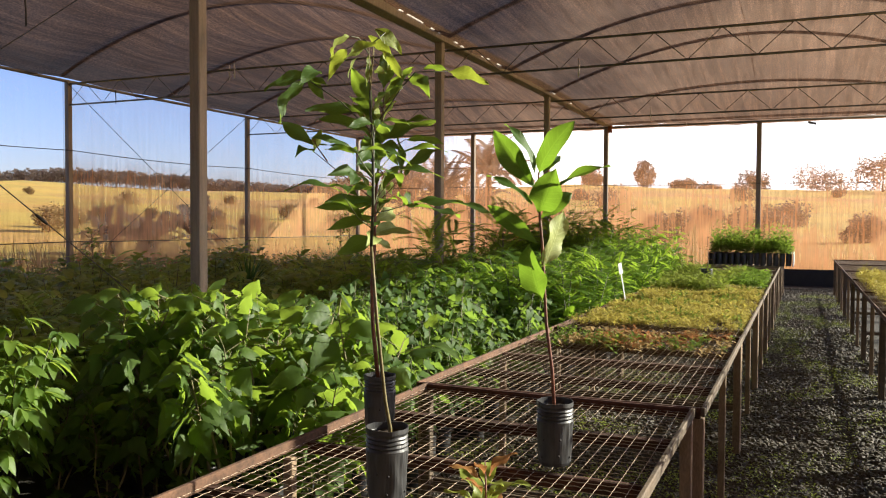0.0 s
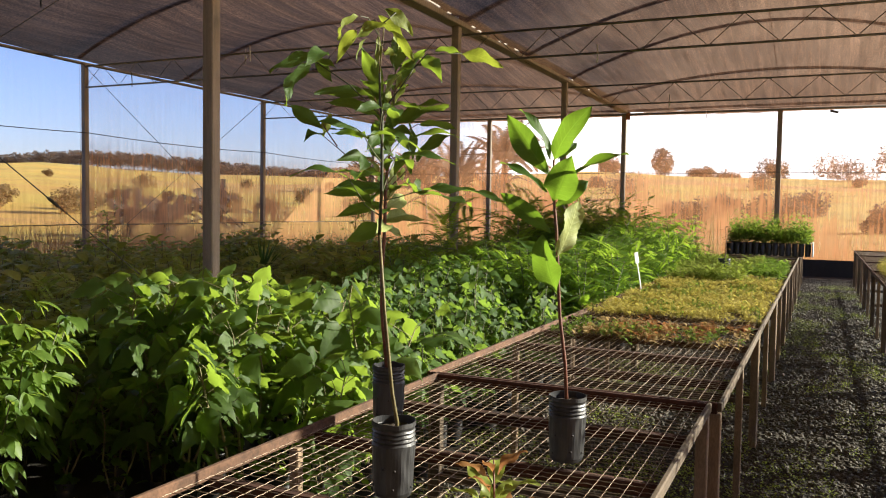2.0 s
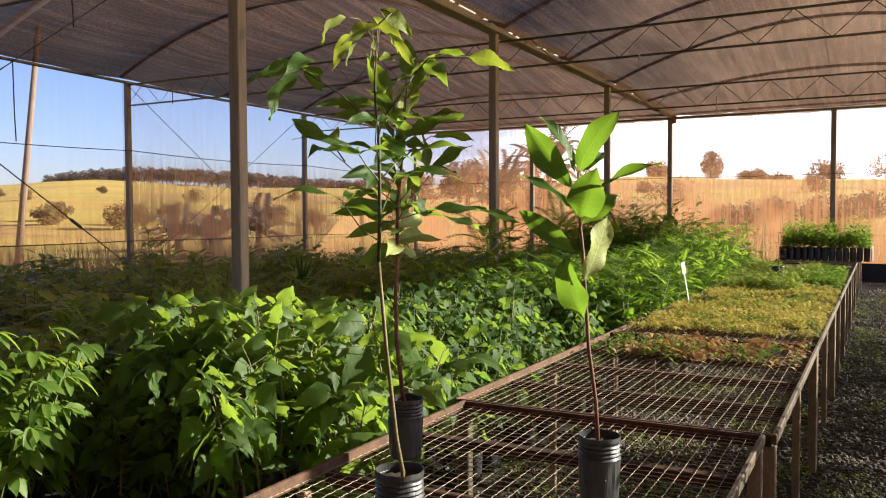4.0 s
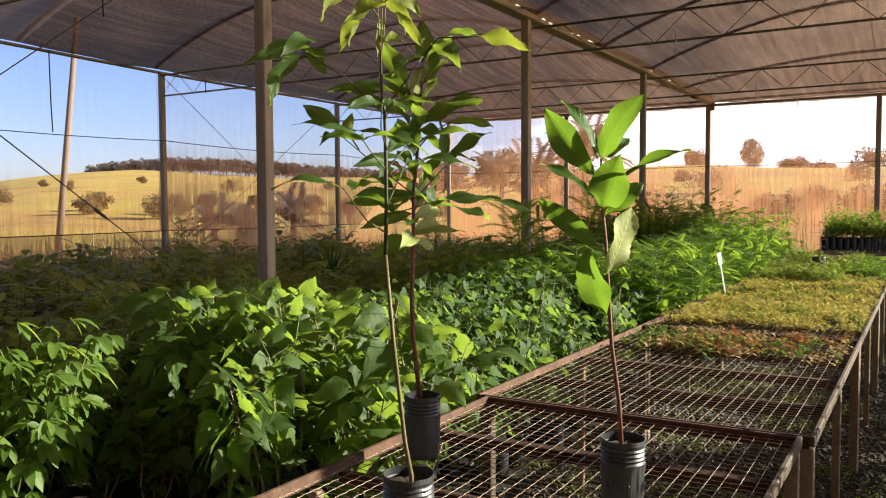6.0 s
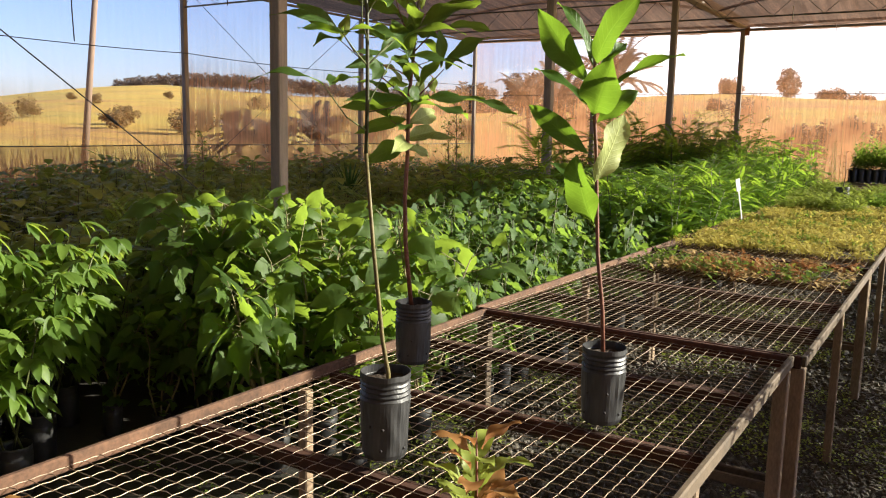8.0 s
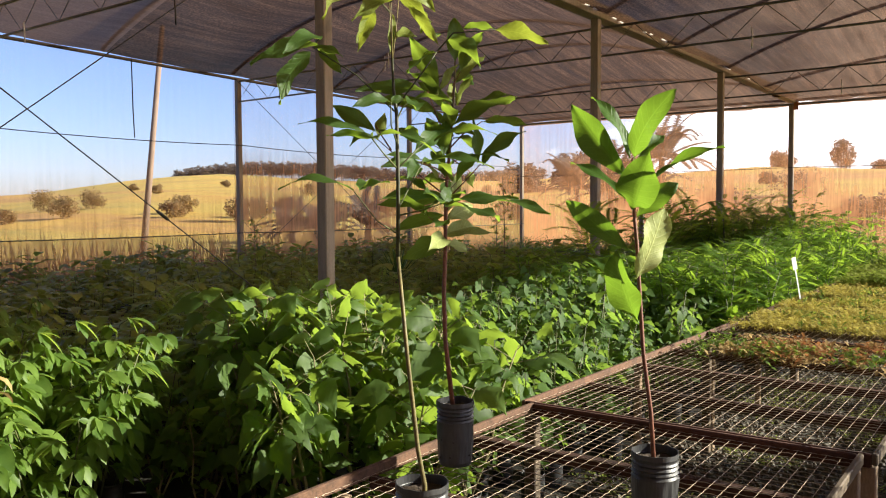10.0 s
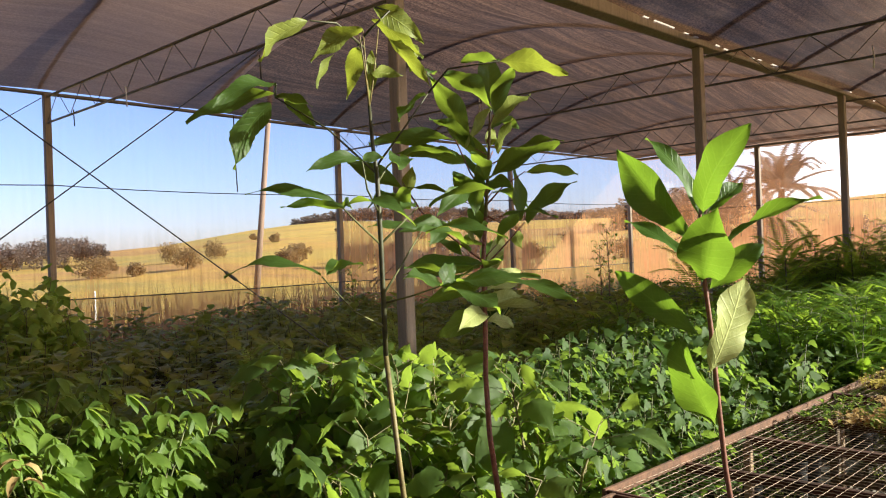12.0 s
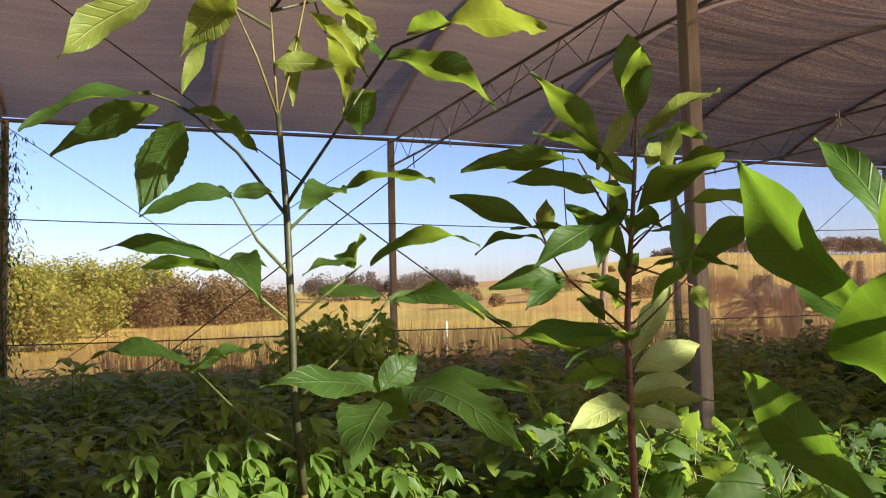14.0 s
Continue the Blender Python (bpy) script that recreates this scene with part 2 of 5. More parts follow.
FILM_LOW = sheet_material("muddy_film", (0.52, 0.27, 0.12), 0.32, 0.85, (2.0, 2.0, 0.3), 4.0, 0.5)
NET = sheet_material("shade_net", (0.305, 0.188, 0.126), 0.90, 0.97, (2.2, 0.30, 1.0), 2.0, 0.36, (0.88, 0.66, 0.50), 0.16)
# darkened copy of the net: the roof's dimmer look is put into its colour
NET_DIMMED = sheet_material("dimmed_shade_net", (0.118, 0.066, 0.040), 0.88, 0.975, (3.0, 0.30, 1.0), 2.4, 0.40, (0.96, 0.64, 0.42), 0.7)
GRASS = pasture("dry_pasture")
LEAF_BROAD = leaf_material("broad_leaf", (0.014, 0.036, 0.009), (0.100, 0.165, 0.034), (0.48, 0.68, 0.07), 0.40, 0.55, 26.0, 0.28)
LEAF_ROUND = leaf_material("glossy_round_leaf", (0.018, 0.048, 0.012), (0.115, 0.195, 0.048), (0.42, 0.64, 0.08), 0.36, 0.6, 26.0, 0.2)
LEAF_FERN = leaf_material("feathery_leaf", (0.022, 0.065, 0.009), (0.15, 0.26, 0.035), (0.52, 0.76, 0.06), 0.46, 0.75, 26.0, 0.1)
LEAF_LIME = leaf_material("lime_leaf", (0.03, 0.075, 0.010), (0.17, 0.26, 0.045), (0.50, 0.66, 0.08), 0.40, 0.5, 26.0, 0.35)
LEAF_DARK = leaf_material("dark_leaf", (0.018, 0.05, 0.012), (0.05, 0.11, 0.025), (0.10, 0.22, 0.03))
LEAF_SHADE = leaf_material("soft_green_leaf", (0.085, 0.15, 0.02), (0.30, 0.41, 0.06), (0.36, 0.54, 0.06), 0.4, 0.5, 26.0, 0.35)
LEAF_OLIVE = leaf_material("olive_leaf", (0.11, 0.15, 0.024), (0.36, 0.41, 0.08), (0.40, 0.50, 0.07), 0.4, 0.5, 26.0, 0.35)
LEAF_GOLD = leaf_material("golden_seedling", (0.32, 0.27, 0.055), (0.66, 0.56, 0.17), (0.70, 0.62, 0.13))
LEAF_RED = leaf_material("reddish_leaf", (0.24, 0.085, 0.03), (0.42, 0.24, 0.085), (0.5, 0.22, 0.08))
LEAF_HERO = leaf_material("sapling_leaf", (0.016, 0.045, 0.010), (0.075, 0.14, 0.026), (0.40, 0.56, 0.05), 0.46, 0.5, 26.0, 0.32, 9)
LEAF_PADDLE = leaf_material("paddle_leaf", (0.028, 0.075, 0.012), (0.085, 0.17, 0.026), (0.27, 0.45, 0.03), 0.40, 0.45, 40.0, 0.35, 10)
LEAF_YOUNG = leaf_material("young_leaf", (0.09, 0.15, 0.022), (0.30, 0.33, 0.07), (0.48, 0.56, 0.05), 0.40, 0.5, 26.0, 0.3, 9)
LEAF_PALE = leaf_material("pale_leaf_back", (0.26, 0.32, 0.08), (0.48, 0.52, 0.20), (0.55, 0.62, 0.12), 0.35, 0.55, 26.0, 0.25, 9)
STRAW = leaf_material("dry_straw", (0.30, 0.20, 0.08), (0.55, 0.40, 0.17), (0.5, 0.35, 0.14), 0.3, 0.8)
GOLD_WOOD = leaf_material("golden_wood_leaf", (0.13, 0.135, 0.025), (0.36, 0.32, 0.06), (0.42, 0.38, 0.07), 0.4, 0.8, 3.0, 0.1)
BROWN_LEAF = leaf_material("brown_scrub_leaf", (0.12, 0.078, 0.036), (0.26, 0.17, 0.078), (0.26, 0.17, 0.07), 0.4, 0.9, 3.0, 0.1)
# both leaf colours are lightened and browned: distance haze is mixed into them
BUSH = leaf_material("hazed_bush_leaf", (0.25, 0.175, 0.08), (0.38, 0.26, 0.12), (0.38, 0.26, 0.12), 0.5, 0.95, 1.0, 0.05)
WOODS = leaf_material("hazed_far_foliage", (0.11, 0.085, 0.07), (0.20, 0.155, 0.125), (0.20, 0.155, 0.125), 0.5, 0.95, 1.0, 0.05)


# ---------------------------------------------------------------- mesh building
class Soup:
    """Vertices and faces gathered in plain lists, then made into one mesh."""

    def __init__(self):
        self.v, self.f, self.uv = [], [], []

    def box(self, lo, hi):
        n = len(self.v)
        self.v += [(x, y, z) for x in (lo[0], hi[0]) for y in (lo[1], hi[1]) for z in (lo[2], hi[2])]
        self.f += [tuple(n + i for i in q) for q in ((0, 1, 3, 2), (4, 6, 7, 5), (0, 4, 5, 1), (2, 3, 7, 6), (0, 2, 6, 4), (1, 5, 7, 3))]
        return self

    def tube(self, path, radii, sides=6, cap=True):
        path = [Vector(p) for p in path]
        if not isinstance(radii, (list, tuple)):
            radii = [radii] * len(path)
        first = len(self.v)
        side = None
        for i, (p, r) in enumerate(zip(path, radii)):
            d = (path[min(i + 1, len(path) - 1)] - path[max(i - 1, 0)]).normalized()
            if side is None:
                side = d.cross((0, 0, 1) if abs(d.z) < 0.9 else (1, 0, 0)).normalized()
            side = (side - d * side.dot(d)).normalized()
            up = d.cross(side)
            self.v += [tuple(p + (side * math.cos(a) + up * math.sin(a)) * r) for a in (2 * math.pi * k / sides for k in range(sides))]
        for i in range(len(path) - 1):
            a = first + i * sides
            self.f += [(a + k, a + (k + 1) % sides, a + sides + (k + 1) % sides, a + sides + k) for k in range(sides)]
        if cap:
            self.f.append(tuple(first + k for k in reversed(range(sides))))
            self.f.append(tuple(first + (len(path) - 1) * sides + k for k in range(sides)))
        return self

    def blade(self, base, way, up, length, width, steps=4, droop=0.3, fold=0.25, shape=0.45, wave=0.0, teeth=0.0):
        """A leaf: midrib along way, bent down by droop, folded along the midrib, widest at shape."""
        base, way = Vector(base), Vector(way).normalized()
        side = way.cross(up)
        side = side.normalized() if side.length > 1e-4 else Vector((1, 0, 0))
        first, p, step = len(self.v), base.copy(), length / steps
        for i in range(steps + 1):
            u = i / steps
            bent = (way + Vector((0, 0, -droop * u * 1.6))).normalized()
            nrm = side.cross(bent).normalized()
            w = width * 0.5 * (math.sin(math.pi * u ** (math.log(0.5) / math.log(shape))) ** 0.8 if 0 < u < 1 else (0.06 if u == 0 else 0.0))
            w *= 1 + (teeth if i % 2 else -teeth)
            lift = nrm * (w * fold)
            if wave:
                lift = lift + nrm * (wave * width * math.sin(u * 9 + first))
            self.v += [tuple(p - side * w + lift), tuple(p), tuple(p + side * w + lift)]
            p = p + bent * step
        for i in range(steps):
            a = first + 3 * i
            self.f += [(a, a + 3, a + 4, a + 1), (a + 1, a + 4, a + 5, a + 2)]
        return self

    def lobed(self, base, way, up, size, droop=0.4, fold=0.2):
        """A broad leaf with three blunt lobes, folded along its midrib."""
        base, way = Vector(base), Vector(way).normalized()
        side = way.cross(up)
        side = side.normalized() if side.length > 1e-4 else Vector((1, 0, 0))
        nrm, first = side.cross(way).normalized(), len(self.v)

        def at(u, v):
            return tuple(base + way * (size * u) + side * (size * v) + nrm * (abs(v) * size * fold) - Vector((0, 0, droop * size * u * u)))

        for u in (0.0, 0.3, 0.62, 1.05):
            self.v.append(at(u, 0))
        for sg in (-1, 1):
            for u, v in ((-0.10, 0.22), (0.12, 0.46), (0.42, 0.50), (0.50, 0.32), (0.74, 0.27)):
                self.v.append(at(u, v * sg))
        a, l, r = first, first + 4, first + 9
        for o in (l, r):
            tri = [(a, a + 1, o), (o, a + 1, o + 1), (o + 1, a + 1, o + 3), (o + 1, o + 3, o + 2), (a + 1, a + 2, o + 3), (o + 3, a + 2, o + 4), (a + 2, a + 3, o + 4)]
            self.f += tri if o == l else [t[::-1] for t in tri]
        return self

    def ribbed(self, base, way, up, size, droop=0.4, fold=0.2, seed=0.0):
        """A broad leaf with three blunt lobes, raised between its veins and wavy at the margin."""
        base, way = Vector(base), Vector(way).normalized()
        side = way.cross(up)
        side = side.normalized() if side.length > 1e-4 else Vector((1, 0, 0))
        nrm, first, rows, cols = side.cross(way).normalized(), len(self.v), 14, 6
        outline = ((0.0, 0.05), (0.05, 0.22), (0.18, 0.36), (0.34, 0.47), (0.43, 0.30), (0.55, 0.27), (0.72, 0.17), (0.87, 0.07), (1.01, 0.0))
        for i in range(rows + 1):
            u = i / rows
            w = next(p[1] + (q[1] - p[1]) * (u - p[0]) / (q[0] - p[0]) for p, q in zip(outline, outline[1:]) if p[0] <= u <= q[0])
            for j in range(cols + 1):
                v = 2 * j / cols - 1
                back = -0.13 * abs(v) * (1 - u) ** 3
                lift = abs(v) * w * fold - 0.5 * (v * w) ** 2 + 0.018 * math.cos(2 * math.pi * (6 * u - 1.5 * abs(v))) * min(1, 3 * abs(v)) + 0.04 * v * v * math.sin(9 * u + seed + 2 * v)
                p = base + way * (size * (u + back)) + side * (size * v * w) + nrm * (size * lift)
                self.v.append(tuple(p - Vector((0, 0, droop * size * u * u))))
        for i in range(rows):
            for j in range(cols):
                a = first + i * (cols + 1) + j
                self.f.append((a, a + cols + 1, a + cols + 2, a + 1))
        return self

    def diamond(self, base, way, up, length, width):
        base, way = Vector(base), Vector(way)
        side = way.cross(up).normalized() * (width / 2)
        n = len(self.v)
        m = base + way * (length * 0.5)
        self.v += [tuple(base), tuple(m - side), tuple(base + way * length), tuple(m + side)]
        self.f.append((n, n + 1, n + 2, n + 3))
        return self

    def mesh(self, name, material, smooth=True):
        me = bpy.data.meshes.new(name)
        me.from_pydata(self.v, [], self.f)
        me.materials.append(material)
        if self.uv:
            me.attributes.new("leaf_uv", "FLOAT2", "POINT").data.foreach_set("vector", [c for q in self.uv for c in q])
        if smooth:
            me.polygons.foreach_set("use_smooth", [True] * len(me.polygons))
        me.update()
        return me


def part(name, shape, material, parent, label="", smooth=True, kind=""):
    """Links a soup (or a mesh) as one part under its parent."""
    me = shape.mesh(name, material, smooth) if isinstance(shape, Soup) else shape
    ob = new(name, me)
    ob.parent = parent
    return tagged(ob, label, kind=kind)


def thing(name, shape, material, label, category, group="", kind="", at=None, smooth=False):
    ob = new(name, shape.mesh(name, material, smooth) if isinstance(shape, Soup) else shape)
    if at is not None:
        ob.matrix_basis = at
    return tagged(ob, label, category, group, kind)


def holder(name, label, category, group="", kind="", at=None):
    ob = new(name)
    if at is not None:
        ob.matrix_basis = at
    return tagged(ob, label, category, group, kind)


def beam(lo, hi, edge=0.004):
    """A box with small bevels."""
    bm = bmesh.new()
    bmesh.ops.create_cube(bm, size=1.0)
    for v in bm.verts:
        v.co = Vector([lo[i] + (v.co[i] + 0.5) * (hi[i] - lo[i]) for i in range(3)])
    bmesh.ops.bevel(bm, geom=bm.edges[:], offset=edge, segments=1, affect="EDGES")
    s = Soup()
    bm.verts.index_update()
    s.v = [tuple(v.co) for v in bm.verts]
    s.f = [tuple(v.index for v in f.verts) for f in bm.faces]
    bm.free()
    return s


# ---------------------------------------------------------------- land and sky line
def smooth(a, b, v):
    u = min(1, max(0, (v - a) / (b - a)))
    return u * u * (3 - 2 * u)


def rise(yaw):
    """How high the hills stand over the horizon, in degrees, by the bearing to the left of +y."""
    return 2.15 - 1.75 * smooth(50, 70, yaw) + 0.25 * math.sin(yaw * 0.13)


def land(x, y):
    r, yaw = math.hypot(x, y), math.degrees(math.atan2(-x, y))
    top = 300 * math.tan(radians(rise(yaw))) + 1.6
    z = top * smooth(30, 330, r) ** 0.8 if r < 320 else top * (1 - smooth(340, 900, r))
    return z + 0.012 * max(0, min(r, 300) - 30) * (noise.noise((x * 0.02, y * 0.02, 3.0)))


rings = [0, 10, 20, 28, 34, 40, 48, 58, 70, 84, 100, 120, 145, 175, 205, 235, 265, 290, 310, 325, 345, 400, 500, 700, 1100, 2000, 4000]
SPOKES = 120
s = Soup()
for r in rings:
    for k in range(SPOKES):
        a = 2 * math.pi * k / SPOKES
        x, y = -r * math.sin(a), r * math.cos(a)
        s.v.append((x, y, land(x, y) - 0.03))
for i in range(len(rings) - 1):
    for k in range(SPOKES):
        a, b = i * SPOKES + k, i * SPOKES + (k + 1) % SPOKES
        s.f.append((a, b, b + SPOKES, a + SPOKES))
thing("ground", s, GRASS, "dry golden pasture rising to low hills", "ground", kind="structure", smooth=True)

# ---------------------------------------------------------------- the shade house
LEFT, ROW, RIGHT = -12.5, -4.53, 3.45
FAR, BACK, EAVE = 23.3, -14.0, 4.33
FRAMES = [-10.4, -4.8, 0.8, 6.5, 12.14, 17.66]


def eave(y):
    """The roof's edge runs a little lower towards the far end."""
    return EAVE - 0.10 * smooth(6, 14, y)


s = Soup().box((LEFT - 0.6, BACK, -0.2), (RIGHT + 1.5, FAR + 0.1, 0.0))
thing("floor", s, GRAVEL_BED, "dark damp earth and gravel under the beds", "floor", kind="structure")


def post(x, y, top, w=0.14, label="grey weathered square timber post", name="post"):
    ob = thing(name, beam((-w / 2, -w / 2, -0.05), (w / 2, w / 2, top), 0.008), POST, label, "post", "roof posts", at=pose(x, y, 0))
    return ob


for y in [*FRAMES, FAR]:
    post(LEFT, y, eave(y), 0.10, "grey timber post of the side wall")
for x, y in ((ROW + 0.3, 0.45), (ROW + 0.6, 5.82), (ROW, 11.85), (ROW, 17.45)):
    post(x, y, EAVE - 0.06, 0.10 if y < 7 else 0.115)
for x in (-8.55, ROW - 0.03, -0.58):
    post(x, FAR, eave(FAR), 0.12, "grey timber post of the end wall")
for y in [*FRAMES, FAR]:
    post(RIGHT, y, eave(y), 0.13, "grey timber post at the open side")

s = beam((ROW - 0.10, BACK, EAVE - 0.06), (ROW + 0.10, FAR, EAVE + 0.14), 0.01)
thing("roof_beam", s, POST, "long grey timber gutter beam along the post row", "beam")
for x in (LEFT, RIGHT):
    s = Soup().tube([(x, y, eave(y) + 0.01) for y in (BACK, 0, 6, 8, 10, 12, 14, FAR)], 0.03, 8)
    thing("eave_rail", s, STEEL, "grey steel eave rail", "rail", smooth=True)
s = Soup().tube([(LEFT, FAR, eave(FAR) + 0.01), (RIGHT, FAR, eave(FAR) + 0.01)], 0.03, 8)
thing("end_rail", s, STEEL, "grey steel rail over the end wall", "rail", smooth=True)

CROWN = 0.95


def vault(x, a, b, y=0.0):
    """The roof's height: a low vault that comes down to the rail at the end wall."""
    u = (x - a) / (b - a)
    crown = CROWN * (1 - 0.97 * smooth(17.4, FAR, y))
    return eave(y) + 0.05 + (crown * math.sin(math.pi * u) ** 0.9 if 0 < u < 1 else 0.0)


ARCH_STEP = 5.6 / 2
for a, b, name in ((LEFT, ROW, "roof_net_1"), (ROW, RIGHT, "roof_net_2")):
    s, torn = Soup(), random.Random(17)
    along, us = 298, [0.0, 0.0127, 0.0152] + [0.04 + 0.96 * i / 27 for i in range(28)]
    if b == ROW:
        us = [1 - u for u in reversed(us)]
    across = len(us) - 1
    for j in range(along + 1):
        y = BACK + (FAR - BACK) * j / along
        sag = 0.13 * abs(math.sin(math.pi * (y - FRAMES[0]) / ARCH_STEP))
        for u in us:
            x = a + (b - a) * u
            s.v.append((x, y, vault(x, a, b, y) - sag * math.sin(math.pi * u) + 0.03 * noise.noise((x * 0.9, y * 0.9, 1)) + 0.02 * noise.noise((x * 3.1, y * 0.5, 4))))
    for j in range(along):
        for i in range(across):
            # the edge along the beam has worked loose here and there
            if i == (1 if a == ROW else across - 2) and 185 < j < 270 and torn.random() < (0.8 if noise.noise((j * 0.21, a, 0)) > 0.16 else 0.03):
                continue
            k = j * (across + 1) + i
            s.f.append((k, k + 1, k + across + 2, k + across + 1))
    # the left bay's near panel keeps the paler colour; elsewhere dimness is coloured in
    row, split = across + 1, along if a == ROW else int(along * (9.3 - BACK) / (FAR - BACK))
    far_part, keep = Soup(), split if a == LEFT else 0
    far_part.v = s.v[keep * row:]
    far_part.f = [tuple(k - keep * row for k in f) for f in s.f if min(f) >= keep * row]
    thing(name, far_part, NET_DIMMED, "dark brown shade net stretched over the roof arches", "shade net", kind="structure", smooth=True)
    if keep:
        near_part = Soup()
        near_part.v = s.v[:(keep + 1) * row]
        near_part.f = [f for f in s.f if max(f) < (keep + 1) * row]
        thing("roof_net_3", near_part, NET, "paler brown shade net stretched over the roof arches", "shade net", kind="structure", smooth=True)
    # the gable over the end wall
    s = Soup()
    across = 28
    for i in range(across + 1):
        x = a + (b - a) * i / across
        s.v += [(x, FAR + 0.03, eave(FAR) - 0.03 - 0.05 * abs(noise.noise((x * 1.3, 0, 5)))), (x, FAR + 0.03, vault(x, a, b, FAR))]
    s.f = [(2 * i, 2 * i + 2, 2 * i + 3, 2 * i + 1) for i in range(across)]
    thing("gable_net", s, NET, "brown shade net closing the gable", "shade net", kind="structure")
    # arches under the net
    y = FRAMES[0] 
    while y < FAR + 0.1:
        s = Soup().tube([(a + (b - a) * i / 20, y, vault(a + (b - a) * i / 20, a, b, y) + 0.05) for i in range(21)], 0.030, 6)
        thing("roof_arch", s, STEEL, "thin bent steel arch over the net", "arch", "roof arches", smooth=True)
        y += ARCH_STEP
    for u in (0.5,):
        x = a + (b - a) * u
        s = Soup().tube([(x, BACK, vault(x, a, b) - 0.055), (x, 17.4, vault(x, a, b) - 0.055), (x, FAR, vault(x, a, b, FAR) - 0.03)], 0.006, 4)
        thing("roof_wire", s, CABLE, "thin straining wire under the roof net", "wire", smooth=True)


def truss(a, b, y):
    t = holder("roof_truss", "slim dark steel lattice truss between the posts", "truss", "roof trusses", at=pose((a + b) / 2, y, eave(y) - 0.04))
    half = (b - a) / 2
    part("top_chord", Soup().tube([(-half, 0, 0), (half, 0, 0)], 0.019, 6), STEEL, t)
    part("bottom_chord", Soup().tube([(-half, 0, -0.40), (half, 0, -0.40)], 0.017, 6), STEEL, t)
    n, bar = 18, None
    for i in range(n):
        x = -half + (i + 0.5) * 2 * half / n
        if bar is None:
            bar = Soup().tube([(-half / n, 0, 0), (half / n, 0, -0.40)], 0.006, 4).mesh("web_bar", STEEL)
        w = part("web_bar", bar, STEEL, t)
        w.matrix_basis = pose(x, 0, 0) if i % 2 else pose(x, 0, 0, 0, 0, 180)


for y in FRAMES:
    truss(LEFT, ROW, y)
    truss(ROW, RIGHT, y)


def sheet(name, corner, along, height, nu, nv, material, label, wave=0.025):
    """An upright sheet with faint ripples, from its lower corner."""
    s, corner, along = Soup(), Vector(corner), Vector(along)
    out = along.cross((0, 0, 1)).normalized()
    for j in range(nv + 1):
        for i in range(nu + 1):
            p = corner + along * (i / nu) + Vector((0, 0, height * j / nv))
            p.z = min(p.z, eave(p.y))
            s.v.append(tuple(p + out * wave * noise.noise((p.x * 1.5 + p.y * 1.5, 0.0, p.z * 0.4))))
    for j in range(nv):
        for i in range(nu):
            k = j * (nu + 1) + i
            s.f.append((k, k + 1, k + nu + 2, k + nu + 1))
    return thing(name, s, material, label, "plastic sheet", kind="structure", smooth=True)


SEAM = 12.14
sheet("wall_left_sheet_1", (LEFT - 0.09, BACK, 1.16), (0, SEAM - BACK, 0), EAVE - 1.16, 64, 8, FILM, "dusty clear plastic sheet on the side wall")
sheet("wall_left_sheet_2", (LEFT - 0.094, SEAM - 0.05, 1.16), (0, FAR - SEAM + 0.10, 0), EAVE - 1.16, 28, 8, FILM_MID, "dirtier plastic sheet on the side wall near the far corner")
sheet("wall_left_skirt", (LEFT - 0.09, BACK, 0.0), (0, FAR - BACK + 0.05, 0), 1.16, 90, 5, FILM_LOW, "mud-stained plastic skirt along the side wall")
sheet("wall_far_sheet", (LEFT - 0.09, FAR + 0.09, 0.43), (RIGHT - LEFT + 0.1, 0, 0), EAVE - 0.43, 60, 8, FILM_FAR, "orange dusty plastic sheet on the end wall")
sheet("wall_far_skirt", (LEFT - 0.09, FAR + 0.09, 0.0), (RIGHT - LEFT + 0.1, 0, 0), 0.43, 60, 2, SKIRT, "black plastic skirt along the end wall")


def rope(points, r=0.008, label="thin dark cable", sag=0.0, name="cable", material=None, steps=14):
    pts = []
    for p, q in zip(points, points[1:]):
        p, q = Vector(p), Vector(q)
        for i in range(steps):
            u = i / steps
            pts.append(p.lerp(q, u) - Vector((0, 0, sag * 4 * u * (1 - u))))
    pts.append(Vector(points[-1]))
    return thing(name, Soup().tube(pts, r, 5), material or CABLE, label, "cable", smooth=True)


LINE_Y = [BACK, *FRAMES, FAR]
rope([(LEFT + 0.075, y, 2.93) for y in LINE_Y], 0.008, "dark cable strung along the side wall", 0.05)
rope([(LEFT + 0.075, y, 1.17) for y in LINE_Y], 0.010, "dark cable along the top of the skirt", 0.02)
rope([(x, FAR - 0.075, 2.64) for x in (LEFT, -8.55, ROW, -0.58, RIGHT)], 0.008, "thin dark cable strung along the end wall", 0.02)
X_ROW = -4.0
rope([(X_ROW, 0.6, 4.26), (X_ROW, 4.41, 1.585), (X_ROW, 5.78, 0.62)], 0.0042, "taut bracing wire with a tensioner, from eave to post foot", name="bracing_wire")
rope([(X_ROW, 0.75, 0.03), (X_ROW, 5.78, 3.88)], 0.0038, "taut bracing wire crossing between the posts", name="bracing_wire")
thing("wire_tensioner", Soup().tube([(X_ROW, 4.36, 1.62), (X_ROW, 4.38, 1.606), (X_ROW, 4.44, 1.564), (X_ROW, 4.46, 1.55)], [0.004, 0.011, 0.011, 0.004], 8), CABLE, "dark knotted tensioner on the bracing wire", "tensioner", smooth=True)
for a, b in ((0.8, 6.4), (12.0, 17.6)):
    for p, q in ((4.25, 0.4), (0.4, 4.25)):
        rope([(LEFT + 0.07, a, p), (LEFT + 0.07, b, q)], 0.006, "thin bracing wire across a side wall bay", name="bracing_wire")
